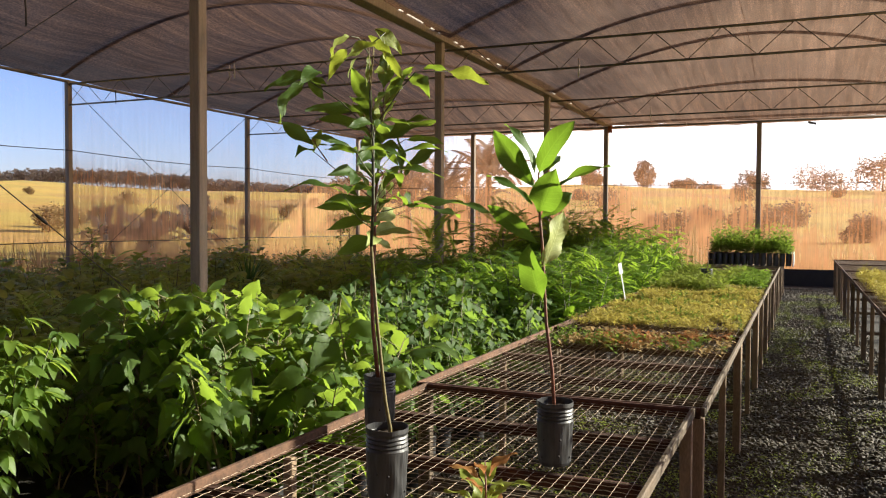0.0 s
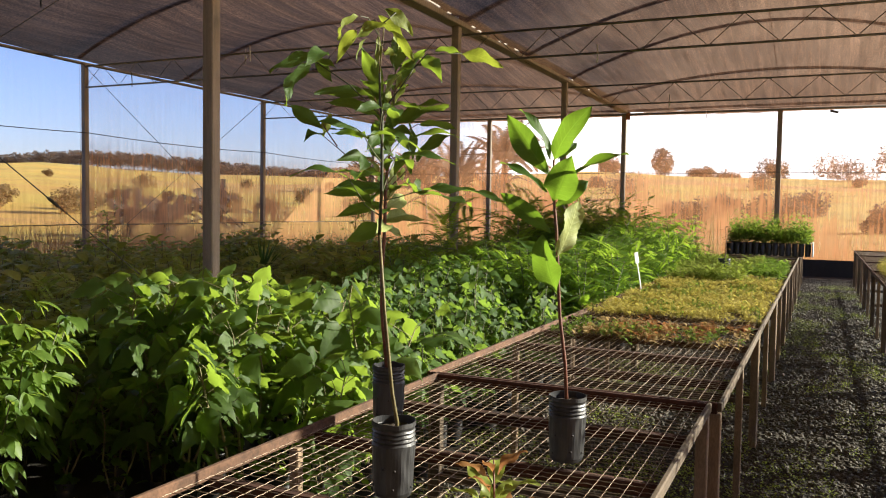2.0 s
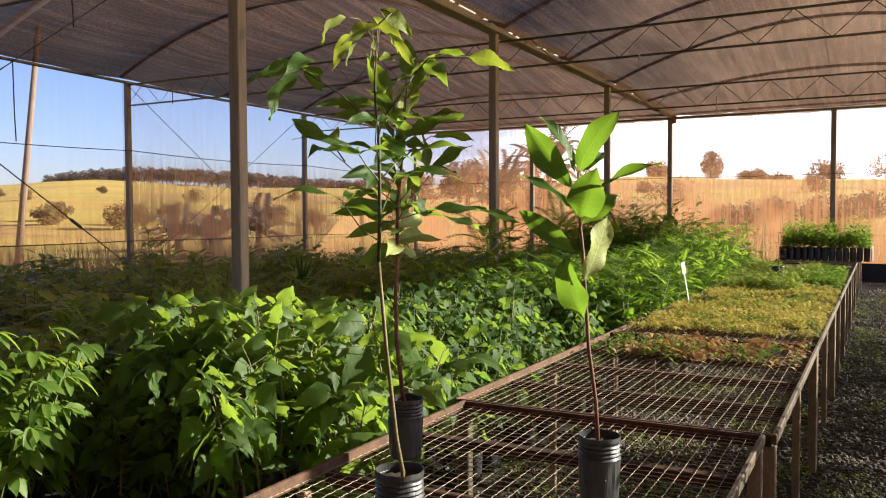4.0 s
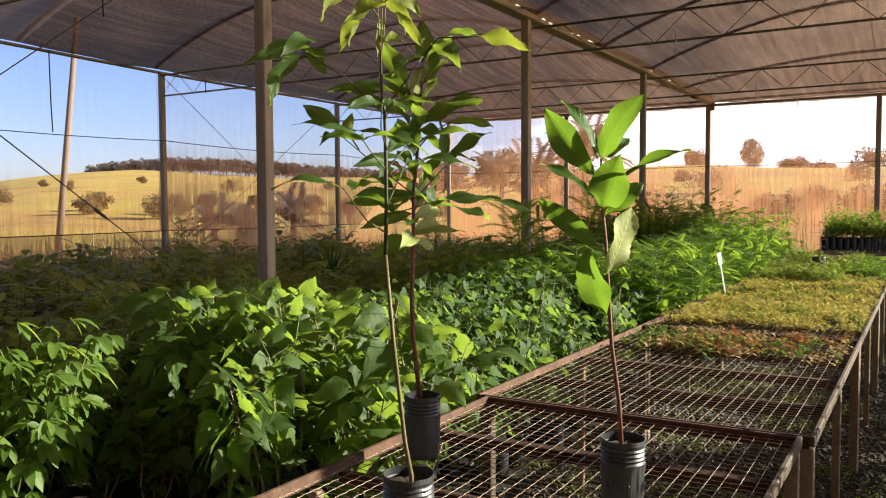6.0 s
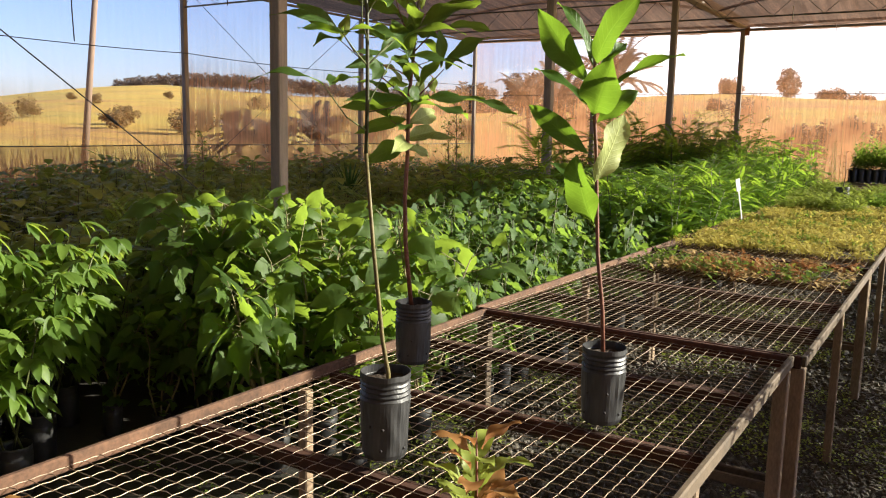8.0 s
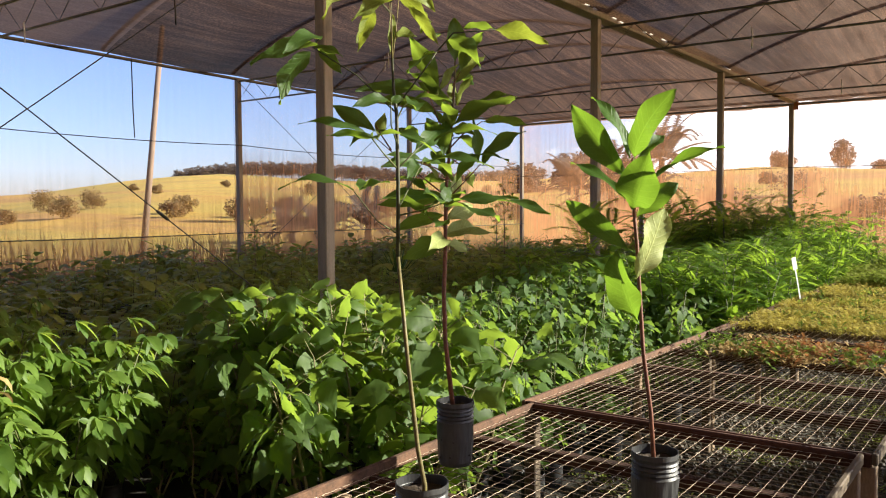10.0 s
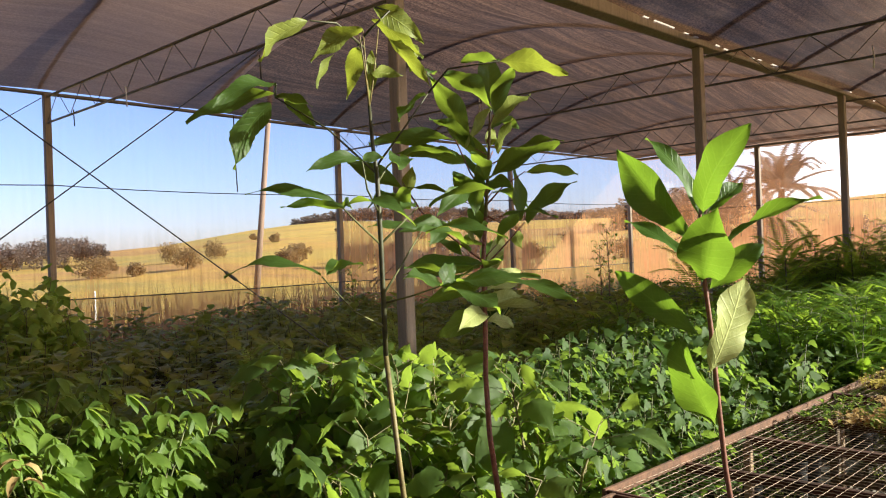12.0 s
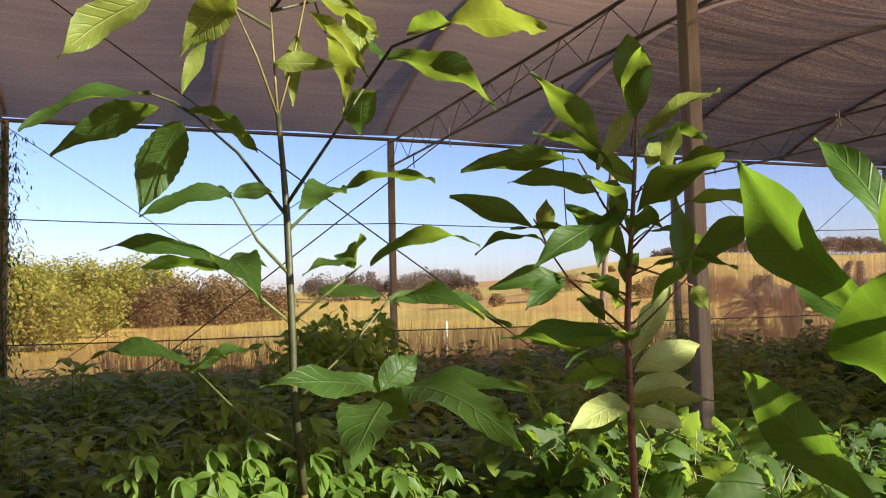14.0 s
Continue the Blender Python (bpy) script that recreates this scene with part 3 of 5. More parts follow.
thing("leaning_pole", Soup().tube([(-24, 17.5, -0.3), (-24, 17.95, 3.5), (-24, 18.5, 8.0)], [0.12, 0.10, 0.085], 10), POLE, "pale leaning timber pole outside the side wall", "pole", smooth=True)
rope([(LEFT + 0.08, 9.71, 4.3), (LEFT + 0.08, 9.72, 3.4), (LEFT + 0.08, 9.74, 2.92)], 0.011, "dark cable hanging down to the wall cable")
# unseen nets, added behind and at the near right to cut the open sky's light
sheet("unseen_back_net", (LEFT, BACK, 0.0), (RIGHT - LEFT, 0, 0), EAVE + 0.1, 30, 6, NET, "unseen brown net added at the back to block sky light")
sheet("unseen_right_net", (RIGHT + 0.09, BACK, 0.0), (0, 2.5 - BACK, 0), EAVE + 0.05, 30, 6, NET, "unseen brown net added on the near right to block light")


# ---------------------------------------------------------------- benches
def bench(name, x0, x1, y0, y1, fine, label, beams=(), ends=(True, True)):
    """One bench module: angle-iron rim, cross bars, welded mesh and legs. Its top is at 0.80 m."""
    b = holder(name, label, "nursery bench", "benches", at=pose((x0 + x1) / 2, (y0 + y1) / 2, 0))
    hx, hy, rim = (x1 - x0) / 2, (y1 - y0) / 2 - 0.004, 0.019
    for sx in (-1, 1):
        lo, hi = sorted((sx * hx, sx * (hx - rim)))
        part("side_rail", beam((lo, -hy, 0.766), (hi, hy, 0.805)), RAIL_SUNLIT if sx < 0 else LEG, b, smooth=False)
    for sy in (-1, 1):
        lo, hi = sorted((sy * hy, sy * (hy - rim)))
        part("end_rail", beam((-hx + rim, lo, 0.757), (hx - rim, hi, 0.803)), RUST, b, smooth=False)
    for u in beams or (-0.48, 0.02, 0.5):
        part("cross_bar", beam((-hx + rim, u * hy - 0.018, 0.735), (hx - rim, u * hy + 0.018, 0.775)), RUST, b, smooth=False)
    s, cell, z = Soup(), 0.044, 0.784
    nx, ny = int((2 * hx - 2 * rim) / cell), int((2 * hy - 2 * rim) / cell)
    rnd = random.Random(name + str(y0))
    for i in range(nx + 1):
        x = -hx + rim + (2 * hx - 2 * rim) * i / nx
        off = rnd.uniform(-0.003, 0.003)
        k = 2 * ny if fine else 2
        s.tube([(x + off * math.sin(3 * j / k), -hy + rim + (2 * hy - 2 * rim) * j / k, z + (0.0011 * (1 if (i + j) % 2 else -1) if fine else 0) - 0.008 * math.sin(math.pi * j / k)) for j in range(k + 1)], 0.0013, 4 if fine else 3, False)
    for j in range(ny + 1):
        y = -hy + rim + (2 * hy - 2 * rim) * j / ny
        k = 2 * nx if fine else 2
        s.tube([(-hx + rim + (2 * hx - 2 * rim) * i / k, y + (0.0010 if i % 2 else -0.0010), z + (0.0011 * (-1 if (i + j) % 2 else 1) if fine else 0) - 0.008 * math.sin(math.pi * j / ny)) for i in range(k + 1)], 0.0013, 4 if fine else 3, False)
    part("wire_mesh", s, WIRE, b, "rusty crimped wire mesh", kind="stuff")
    for sx in (-1, 1):
        for y in (-hy + 0.035, hy - 0.035, 0.0):
            x = sx * (hx - 0.03)
            w = 0.024 if y else 0.018
            # legs that catch the sun get the lighter copy
            part("leg", beam((x - w, y - w, 0), (x + w, y + w, 0.756)), LEG if sx < 0 and y > 0 else LEG_SUNLIT, b, smooth=False)
    for sy in (-1, 1):
        part("brace", beam((-hx + 0.05, sy * (hy - 0.035) - 0.012, 0.30), (hx - 0.05, sy * (hy - 0.035) + 0.012, 0.335)), LEG, b, smooth=False)
    return b


EDGES = [1.85, 4.2, 6.56, 8.92, 11.28, 13.64, 16.0, 18.36, 20.7]
for i, (a, b) in enumerate(zip(EDGES, EDGES[1:])):
    x0, x1 = (-1.17, 0.085) if i == 0 else (-1.22, 0.125)
    bench("nursery_bench", x0, x1, a, b, i < 2, "rusty steel bench with a wire mesh top" if i < 2 else "rusty steel mesh bench holding seedlings", (-0.35, 0.12, 0.6) if i == 0 else ())
for a, b in zip(EDGES[1:], EDGES[2:]):
    bench("nursery_bench", 1.13, 2.45, a, b, False, "rusty steel mesh bench across the gravel aisle")


# ---------------------------------------------------------------- bags and plants
def bag_soup(r=0.06, h=0.204, rings=9, sides=20, seed=0):
    """A black polythene grow bag, open above, slightly tapered and crinkled, with ribs at the mouth."""
    s, rnd = Soup(), random.Random(seed)
    prof = [(0.0, 0.0, 0), (0.82, 0.0, 0), (0.9, 0.012, 0)]
    prof += [(0.9 + 0.1 * (i / rings), 0.012 + (h - 0.065) * i / rings, 1) for i in range(1, rings)]
    prof += [(1.0, h - 0.062, 0), (0.93, h - 0.056, 0), (1.0, h - 0.050, 0), (0.93, h - 0.044, 0), (1.0, h - 0.038, 0), (0.93, h - 0.032, 0), (1.0, h - 0.026, 0), (0.94, h - 0.020, 0), (1.01, h - 0.012, 0), (1.0, h, 0), (0.965, h, 0), (0.95, h - 0.025, 0)]
    for k, z, crumple in prof:
        for i in range(sides):
            a = 2 * math.pi * i / sides
            q = r * k * (1 + 0.025 * noise.noise((3 * math.cos(a) + seed, 3 * math.sin(a), z * 18)) * (1 + crumple) + 0.022 * crumple * noise.noise((9 * math.cos(a), 9 * math.sin(a) + seed, z * 3)))
            s.v.append((q * math.cos(a), q * math.sin(a), z + (0.004 * noise.noise((math.cos(a) * 2, math.sin(a) * 2, seed)) if z > h - 0.05 else 0)))
    for j in range(len(prof) - 1):
        for i in range(sides):
            a, b = j * sides + i, j * sides + (i + 1) % sides
            s.f.append((a, b, b + sides, a + sides))
    return s


def soil_soup(r, z, sides=16, seed=0):
    s = Soup()
    for k in (0.97, 0.55, 0.0):
        for i in range(sides):
            a = 2 * math.pi * i / sides
            s.v.append((r * k * math.cos(a), r * k * math.sin(a), z + 0.008 * noise.noise((5 * k * math.cos(a), 5 * k * math.sin(a), seed)) + 0.006 * (1 - k)))
    for j in range(2):
        for i in range(sides):
            a, b = j * sides + i, j * sides + (i + 1) % sides
            s.f.append((a, b, b + sides, a + sides))
    return s


def turned(az, el):
    a, e = radians(az), radians(el)
    return Vector((math.sin(a) * math.cos(e), math.cos(a) * math.cos(e), math.sin(e)))


UP = Vector((0, 0, 1))


def sunward(rnd, way, share=0.55, stray=0.75):
    """Leaves turn to the light: a facing between straight up and the sun, and a way lying across it."""
    n = (UP * (1 - share) + to_sun * share + turned(rnd.uniform(0, 360), rnd.uniform(-30, 30)) * stray).normalized()
    way = way - n * (way.dot(n) * 0.7)
    return way.normalized(), n


def frond(s, base, way, length, pairs, leaf, width, droop=0.5, thick=0.0):
    """A feather: leaflets in pairs along a bent rib."""
    p, way = Vector(base), Vector(way)
    side = way.cross(UP).normalized()
    for i in range(pairs):
        u = (i + 1) / pairs
        bent = (way + Vector((0, 0, -droop * u))).normalized()
        p = p + bent * (length / pairs)
        size = leaf * (0.55 + 0.45 * math.sin(math.pi * min(1, u * 0.9 + 0.1)))
        for sg in (-1, 1):
            s.diamond(p, (side * sg + bent * 0.35 + Vector((0, 0, -0.15))).normalized(), side.cross(bent), size, width)


def broad_plant(seed, height):
    """Big, faintly lobed leaves on long stalks: a roof of leaves above, bare pale stems below."""
    rnd, stems, leaves = random.Random(seed), Soup(), Soup()
    for k in range(3):
        lean = turned(rnd.uniform(0, 360), rnd.uniform(62, 84))
        root = Vector((rnd.uniform(-0.06, 0.06), rnd.uniform(-0.06, 0.06), 0.18))
        h = height * rnd.uniform(0.72, 1.0)
        bow = Vector((rnd.uniform(-0.03, 0.03), rnd.uniform(-0.03, 0.03), 0))
        stems.tube([root, root + lean * h * 0.3 + bow, root + lean * h * 0.6 - bow * 0.5, root + lean * (h - 0.15)], [0.009, 0.008, 0.006, 0.003], 5)
        bare = rnd.uniform(0.16, 0.42)
        for i in range(23):
            u = bare + (1 - bare) * (i / 22) ** 0.8
            az = i * 137.5 + rnd.uniform(-30, 30)
            p = root + lean * ((h - 0.15) * u)
            q = p + turned(az, rnd.uniform(15, 55)) * rnd.uniform(0.06, 0.21)
            stems.tube([p, q], 0.0020, 3, False)
            out = turned(az + rnd.uniform(-50, 50), rnd.uniform(-55, 15) if u < 0.85 else rnd.uniform(-20, 45))
            out, up = sunward(rnd, out, 0.35, 1.0)
            leaves.ribbed(q, out, up, (0.075 + 0.135 * rnd.random() ** 1.4) * (0.8 + 0.3 * u), rnd.uniform(0.1, 0.8), rnd.uniform(-0.15, 0.25), rnd.uniform(0, 6))
        for i in range(6):
            p = root + lean * (h * rnd.uniform(0.0, 0.35))
            q = p + turned(rnd.uniform(0, 360), 20) * 0.05
            stems.tube([p, q], 0.0016, 3, False)
            leaves.lobed(q, turned(rnd.uniform(0, 360), rnd.uniform(-40, 20)), UP + to_sun * rnd.uniform(0, 1.5), rnd.uniform(0.05, 0.11), 0.2, 0.2)
    return stems, leaves


def palmate_plant(seed, height):
    """Fans of five leaflets on upright shoots."""
    rnd, stems, leaves = random.Random(seed), Soup(), Soup()
    for k in range(4):
        lean = turned(rnd.uniform(0, 360), 72)
        root = Vector((rnd.uniform(-0.06, 0.06), rnd.uniform(-0.06, 0.06), 0.18))
        h = height * rnd.uniform(0.7, 1.0)
        stems.tube([root, root + lean * (h - 0.16)], [0.006, 0.003], 5)
        for i in range(12):
            az = i * 137.5 + rnd.uniform(-20, 20)
            p = root + lean * ((h - 0.16) * (0.36 + 0.64 * i / 11))
            q = p + turned(az, rnd.uniform(15, 50)) * rnd.uniform(0.05, 0.1)
            stems.tube([p, q], 0.0015, 3, False)
            for a in (-75, -38, 0, 38, 75):
                size = rnd.uniform(0.095, 0.15) * (1 - abs(a) / 220)
                way, up = sunward(rnd, turned(az + a, rnd.uniform(-45, 5)), 0.45, 0.4)
                leaves.blade(q, way, up, size * 1.15, size * 0.44, 5, rnd.uniform(0.4, 1.1), 0.25, 0.40)
    return stems, leaves


def feather_plant(seed, height, spread=0.34, pairs=17, leaf=0.052, sprays=18):
    rnd, stems, leaves = random.Random(seed), Soup(), Soup()
    for k in range(3):
        lean = turned(rnd.uniform(0, 360), 76)
        root = Vector((rnd.uniform(-0.08, 0.08), rnd.uniform(-0.08, 0.08), 0.15))
        h = height * rnd.uniform(0.7, 1.0)
        stems.tube([root, root + lean * (h - 0.2)], [0.006, 0.003], 4)
        for i in range(sprays):
            az = i * 137.5 + rnd.uniform(-20, 20)
            p = root + lean * ((h - 0.2) * (0.3 + 0.7 * i / (sprays - 1)))
            w, l = turned(az, rnd.uniform(0, 50)), spread * rnd.uniform(0.6, 1.0)
            stems.tube([p, p + w * l * 0.5], 0.0012, 3, False)
            frond(leaves, p, w, l, pairs, leaf, leaf * 0.33, rnd.uniform(0.4, 0.9))
    return stems, leaves


def fine_feather_plant(seed, height):
    """The same with many small leaflets in flat sprays."""
    return feather_plant(seed, height, 0.30, 22, 0.040, 26)


def fern_sapling(seed, height):
    """A young tree with long arching feather leaves."""
    rnd, stems, leaves = random.Random(seed), Soup(), Soup()
    root = Vector((0, 0, 0.15))
    stems.tube([root, root + Vector((0.02, 0.0, height * 0.45)), root + Vector((0, 0.01, height * 0.8))], [0.014, 0.011, 0.006], 6)
    for i in range(20):
        az, p = i * 137.5, root + Vector((0, 0, height * (0.35 + 0.45 * i / 19)))
        w, l = turned(az, rnd.uniform(15, 60)), rnd.uniform(0.5, 0.85)
        pts, q = [p], p.copy()
        for k in range(6):
            q = q + (w + Vector((0, 0, -0.75 * (k + 1) / 6))).normalized() * (l / 6)
            pts.append(q.copy())
        stems.tube(pts, 0.003, 3, False)
        frond(leaves, p, w, l, 22, 0.13, 0.026, 0.75)
    return stems, leaves


def leafy_plant(seed, height):
    """Small rounded leaves in plenty."""
    rnd, stems, leaves = random.Random(seed), Soup(), Soup()
    for k in range(6):
        lean = turned(rnd.uniform(0, 360), rnd.uniform(60, 85))
        root = Vector((rnd.uniform(-0.06, 0.06), rnd.uniform(-0.06, 0.06), 0.18))
        h = height * rnd.uniform(0.7, 1.0)
        stems.tube([root, root + lean * (h - 0.16)], [0.006, 0.003], 5)
        for i in range(22):
            az = i * 137.5 + rnd.uniform(-20, 20)
            p = root + lean * ((h - 0.16) * (0.25 + 0.75 * i / 21))
            q = p + turned(az, rnd.uniform(5, 50)) * rnd.uniform(0.03, 0.13)
            size = rnd.uniform(0.04, 0.075)
            way, up = sunward(rnd, turned(az, rnd.uniform(-40, 15)), 0.5)
            stems.tube([p, q], 0.0014, 3, False)
            leaves.lobed(q, way, up, size * 1.15, rnd.uniform(0.1, 0.6), rnd.uniform(-0.1, 0.35))
    return stems, leaves


def drooping_plant(seed, height):
    """Upright shoots with long hanging leaves."""
    rnd, stems, leaves = random.Random(seed), Soup(), Soup()
    for k in range(3):
        lean = turned(rnd.uniform(0, 360), 78)
        root = Vector((rnd.uniform(-0.1, 0.1), rnd.uniform(-0.1, 0.1), 0.15))
        h = height * rnd.uniform(0.7, 1.0)
        stems.tube([root, root + lean * (h - 0.15)], [0.006, 0.003], 4)
        for i in range(18):
            az = i * 137.5 + rnd.uniform(-20, 20)
            p = root + lean * ((h - 0.15) * (0.25 + 0.75 * i / 17)) + turned(az, 20) * rnd.uniform(0.0, 0.10)
            size = rnd.uniform(0.11, 0.22)
            leaves.blade(p, turned(az, rnd.uniform(-10, 40)), UP, size, size * 0.5, 4, rnd.uniform(0.2, 0.9), 0.2, 0.45)
    return stems, leaves


def bush_plant(seed, height):
    """A denser dark shrub of small leaves."""
    rnd, stems, leaves = random.Random(seed), Soup(), Soup()
    for k in range(7):
        lean = turned(rnd.uniform(0, 360), rnd.uniform(50, 85))
        root = Vector((0, 0, 0.15))
        h = height * rnd.uniform(0.6, 1.0)
        stems.tube([root, root + lean * (h - 0.2)], [0.008, 0.003], 4)
        for i in range(30):
            p = root + lean * ((h - 0.2) * (0.25 + 0.75 * i / 29))
            q = p + turned(rnd.uniform(0, 360), rnd.uniform(-10, 50)) * rnd.uniform(0.03, 0.2)
            size = rnd.uniform(0.05, 0.09)
            leaves.blade(q, turned(rnd.uniform(0, 360), rnd.uniform(-30, 40)), UP, size, size * 0.5, 2, 0.4, 0.2)
    return stems, leaves


GROW_BAG = bag_soup(0.075, 0.24, 4, 12, 3).mesh("grow_bag", BED_BAG)


def bed_mass(maker, height, stem_mat, leaf_mat, places, label, variants=4, seed=9):
    """A wide bed too crowded to count: foliage and stalks joined."""
    rnd, made = random.Random(seed), [maker(seed * 31 + v, height) for v in range(variants)]
    out = [Soup(), Soup()]
    for x, y, k in places:
        a, pair = rnd.uniform(0, 2 * math.pi), made[rnd.randrange(variants)]
        ca, sa = math.cos(a) * k, math.sin(a) * k
        for o, src in zip(out, pair):
            n = len(o.v)
            o.v += [(x + ca * p[0] - sa * p[1], y + sa * p[0] + ca * p[1], p[2] * k) for p in src.v]
            o.f += [tuple(n + i for i in f) for f in src.f]
    mass = thing("seedling_bed", out[1], leaf_mat, label, "seedlings", kind="stuff", smooth=True)
    part("stalk", out[0], stem_mat, mass, kind="stuff")


def bedding(kind, maker, height, stem_mat, leaf_mat, spots, label, name="seedling", bag=True, variants=3):
    """Plants of one kind set at the spots; variants share meshes."""
    made = []
    for v in range(variants):
        st, lf = maker(hash_of(kind) + v, height)
        made.append((st.mesh("stalk", stem_mat), lf.mesh("foliage", leaf_mat)))
    rnd = random.Random(hash_of(kind) + 77)
    for x, y, k in spots:
        st, lf = made[rnd.randrange(variants)]
        p = holder(name, label, "seedling", kind, at=pose(x, y, 0, 0, 0, rnd.uniform(-32, 32)) @ Matrix.Diagonal((k, k, k, 1)))
        part("stalk", st, stem_mat, p)
        part("foliage", lf, leaf_mat, p)
        if bag:
            part("grow_bag", GROW_BAG, BED_BAG, p)


def hash_of(text):
    return sum(ord(c) * (i + 1) for i, c in enumerate(text))


def spots(x0, x1, y0, y1, step, seed, lo=0.85, hi=1.15):
    rnd, out, y = random.Random(seed), [], y0
    while y <= y1:
        x = x0
        while x <= x1:
            out.append((x + rnd.uniform(-0.35, 0.35) * step, y + rnd.uniform(-0.35, 0.35) * step, rnd.uniform(lo, hi)))
            x += step
        y += step
    return out


bedding("broad-leaved seedlings beside the bench", broad_plant, 1.15, STEM_PALE, LEAF_BROAD, spots(-3.2, -2.45, 4.2, 5.2, 0.31, 1, 0.86, 1.12) + spots(-2.35, -1.64, 3.85, 4.85, 0.34, 21, 0.66, 1.04) + spots(-3.0, -2.55, 3.65, 4.0, 0.30, 81, 0.55, 0.74), "broad-leaved green seedlings crowded in black grow bags", "broad_leaf_seedling", variants=7)
bedding("lime seedlings beside the bench", palmate_plant, 1.10, STEM_GREEN, LEAF_LIME, [p for p in spots(-4.6, -2.2, 2.7, 3.7, 0.27, 2, 0.80, 1.06) if p[0] < 1.74 - 1.39 * p[1] and p[0] < -2.55], "lime-green seedling with fans of pointed leaflets", "lime_seedling", variants=5)
bedding("leafy seedlings along the bench", leafy_plant, 1.02, STEM_GREEN, LEAF_ROUND, spots(-3.4, -1.42, 6.4, 8.5, 0.33, 8, 0.8, 1.12) + spots(-2.3, -1.45, 5.0, 6.3, 0.30, 51, 0.62, 0.9) + spots(-3.4, -2.4, 5.4, 6.3, 0.31, 52, 0.85, 1.12), "mid-green seedling with rounded leaves in a grow bag", "round_leaf_seedling", variants=4)
bedding("feathery seedlings beside the bench", fine_feather_plant, 1.15, STEM_GREEN, LEAF_FERN, spots(-3.9, -1.42, 8.3, 14.6, 0.38, 3, 0.9, 1.2), "bright green feathery seedling in a grow bag", "feathery_seedling", variants=4)
bedding("fern-leaved saplings by the post", fern_sapling, 1.6, STEM_GREEN, LEAF_FERN, [(-4.25, 11.0, 1.0), (-3.75, 12.5, 1.1), (-4.75, 12.9, 1.0), (-3.3, 13.7, 1.05), (-4.1, 14.6, 1.1), (-2.6, 14.9, 1.0)], "tall sapling with long arching fern-like leaves", "fern_sapling", variants=3)
bedding("feathery mound behind the bench", fine_feather_plant, 2.15, STEM_GREEN, LEAF_FERN, [(x, y, k * (1.0 - 0.48 * smooth(-3.2, -1.5, x) - 0.14 * smooth(3.6, 4.6, -x))) for x, y, k in spots(-4.6, -1.6, 13.6, 16.4, 0.42, 91, 0.9, 1.08)], "tall green feathery sapling in a dense mound", "sapling", variants=3)
bedding("tall feathery saplings by the end wall", feather_plant, 1.5, STEM_GREEN, LEAF_FERN, spots(-4.7, -1.9, 14.4, 18.6, 0.46, 6), "tall dark feathery sapling", "sapling", variants=3)
bed_mass(drooping_plant, 0.80, STEM_GREEN, LEAF_OLIVE, [(x, y, k * (1 + 0.45 * noise.noise((x * 0.8, y * 0.8, 2)))) for x, y, k in spots(-12.1, -4.5, 4.6, 14.8, 0.5, 4, 0.8, 1.25)], "shaded bed of green seedlings with hanging leaves")
bed_mass(drooping_plant, 0.85, STEM_GREEN, LEAF_SHADE, [(x, y, k * (1 + 0.45 * noise.noise((x * 0.8, y * 0.8, 2)))) for x, y, k in spots(-12.1, -4.4, 0.6, 4.6, 0.42, 14)], "shaded bed of broad green seedlings", seed=19)
bed_mass(drooping_plant, 0.85, STEM_GREEN, LEAF_SHADE, spots(-4.4, -3.45, 4.0, 6.6, 0.36, 34, 0.8, 1.2), "bed of green seedlings with hanging leaves between the posts", seed=59)
bed_mass(feather_plant, 0.95, STEM_GREEN, LEAF_SHADE, spots(-5.6, -3.6, 5.2, 14.6, 0.45, 24), "shaded bed of feathery seedlings", seed=29)
bedding("shrubs in the shaded bed", broad_plant, 1.75, STEM_GREEN, LEAF_SHADE, [(-9.6, 4.9, 1.0), (-9.2, 4.4, 0.9), (-10.0, 5.4, 0.85), (-9.9, 4.5, 0.95), (-9.3, 5.2, 0.92), (-8.9, 4.8, 0.8), (-9.0, 5.5, 0.85), (-9.5, 4.1, 0.85), (-8.6, 4.3, 0.75), (-9.7, 5.1, 0.98), (-9.1, 4.9, 1.0), (-8.8, 5.2, 0.7)], "tall leafy green shrub standing over the shaded bed", "shrub", False)
bed_mass(bush_plant, 1.65, BARK, LEAF_BROAD, spots(-4.9, -2.0, 14.8, 18.4, 0.5, 61), "thicket of dark leafy saplings by the end wall", seed=49)
bed_mass(bush_plant, 0.95, BARK, LEAF_DARK, spots(-12.0, -4.4, 15.0, 22.6, 0.62, 5), "shaded bed of dark shrubby seedlings near the far corner", seed=39)

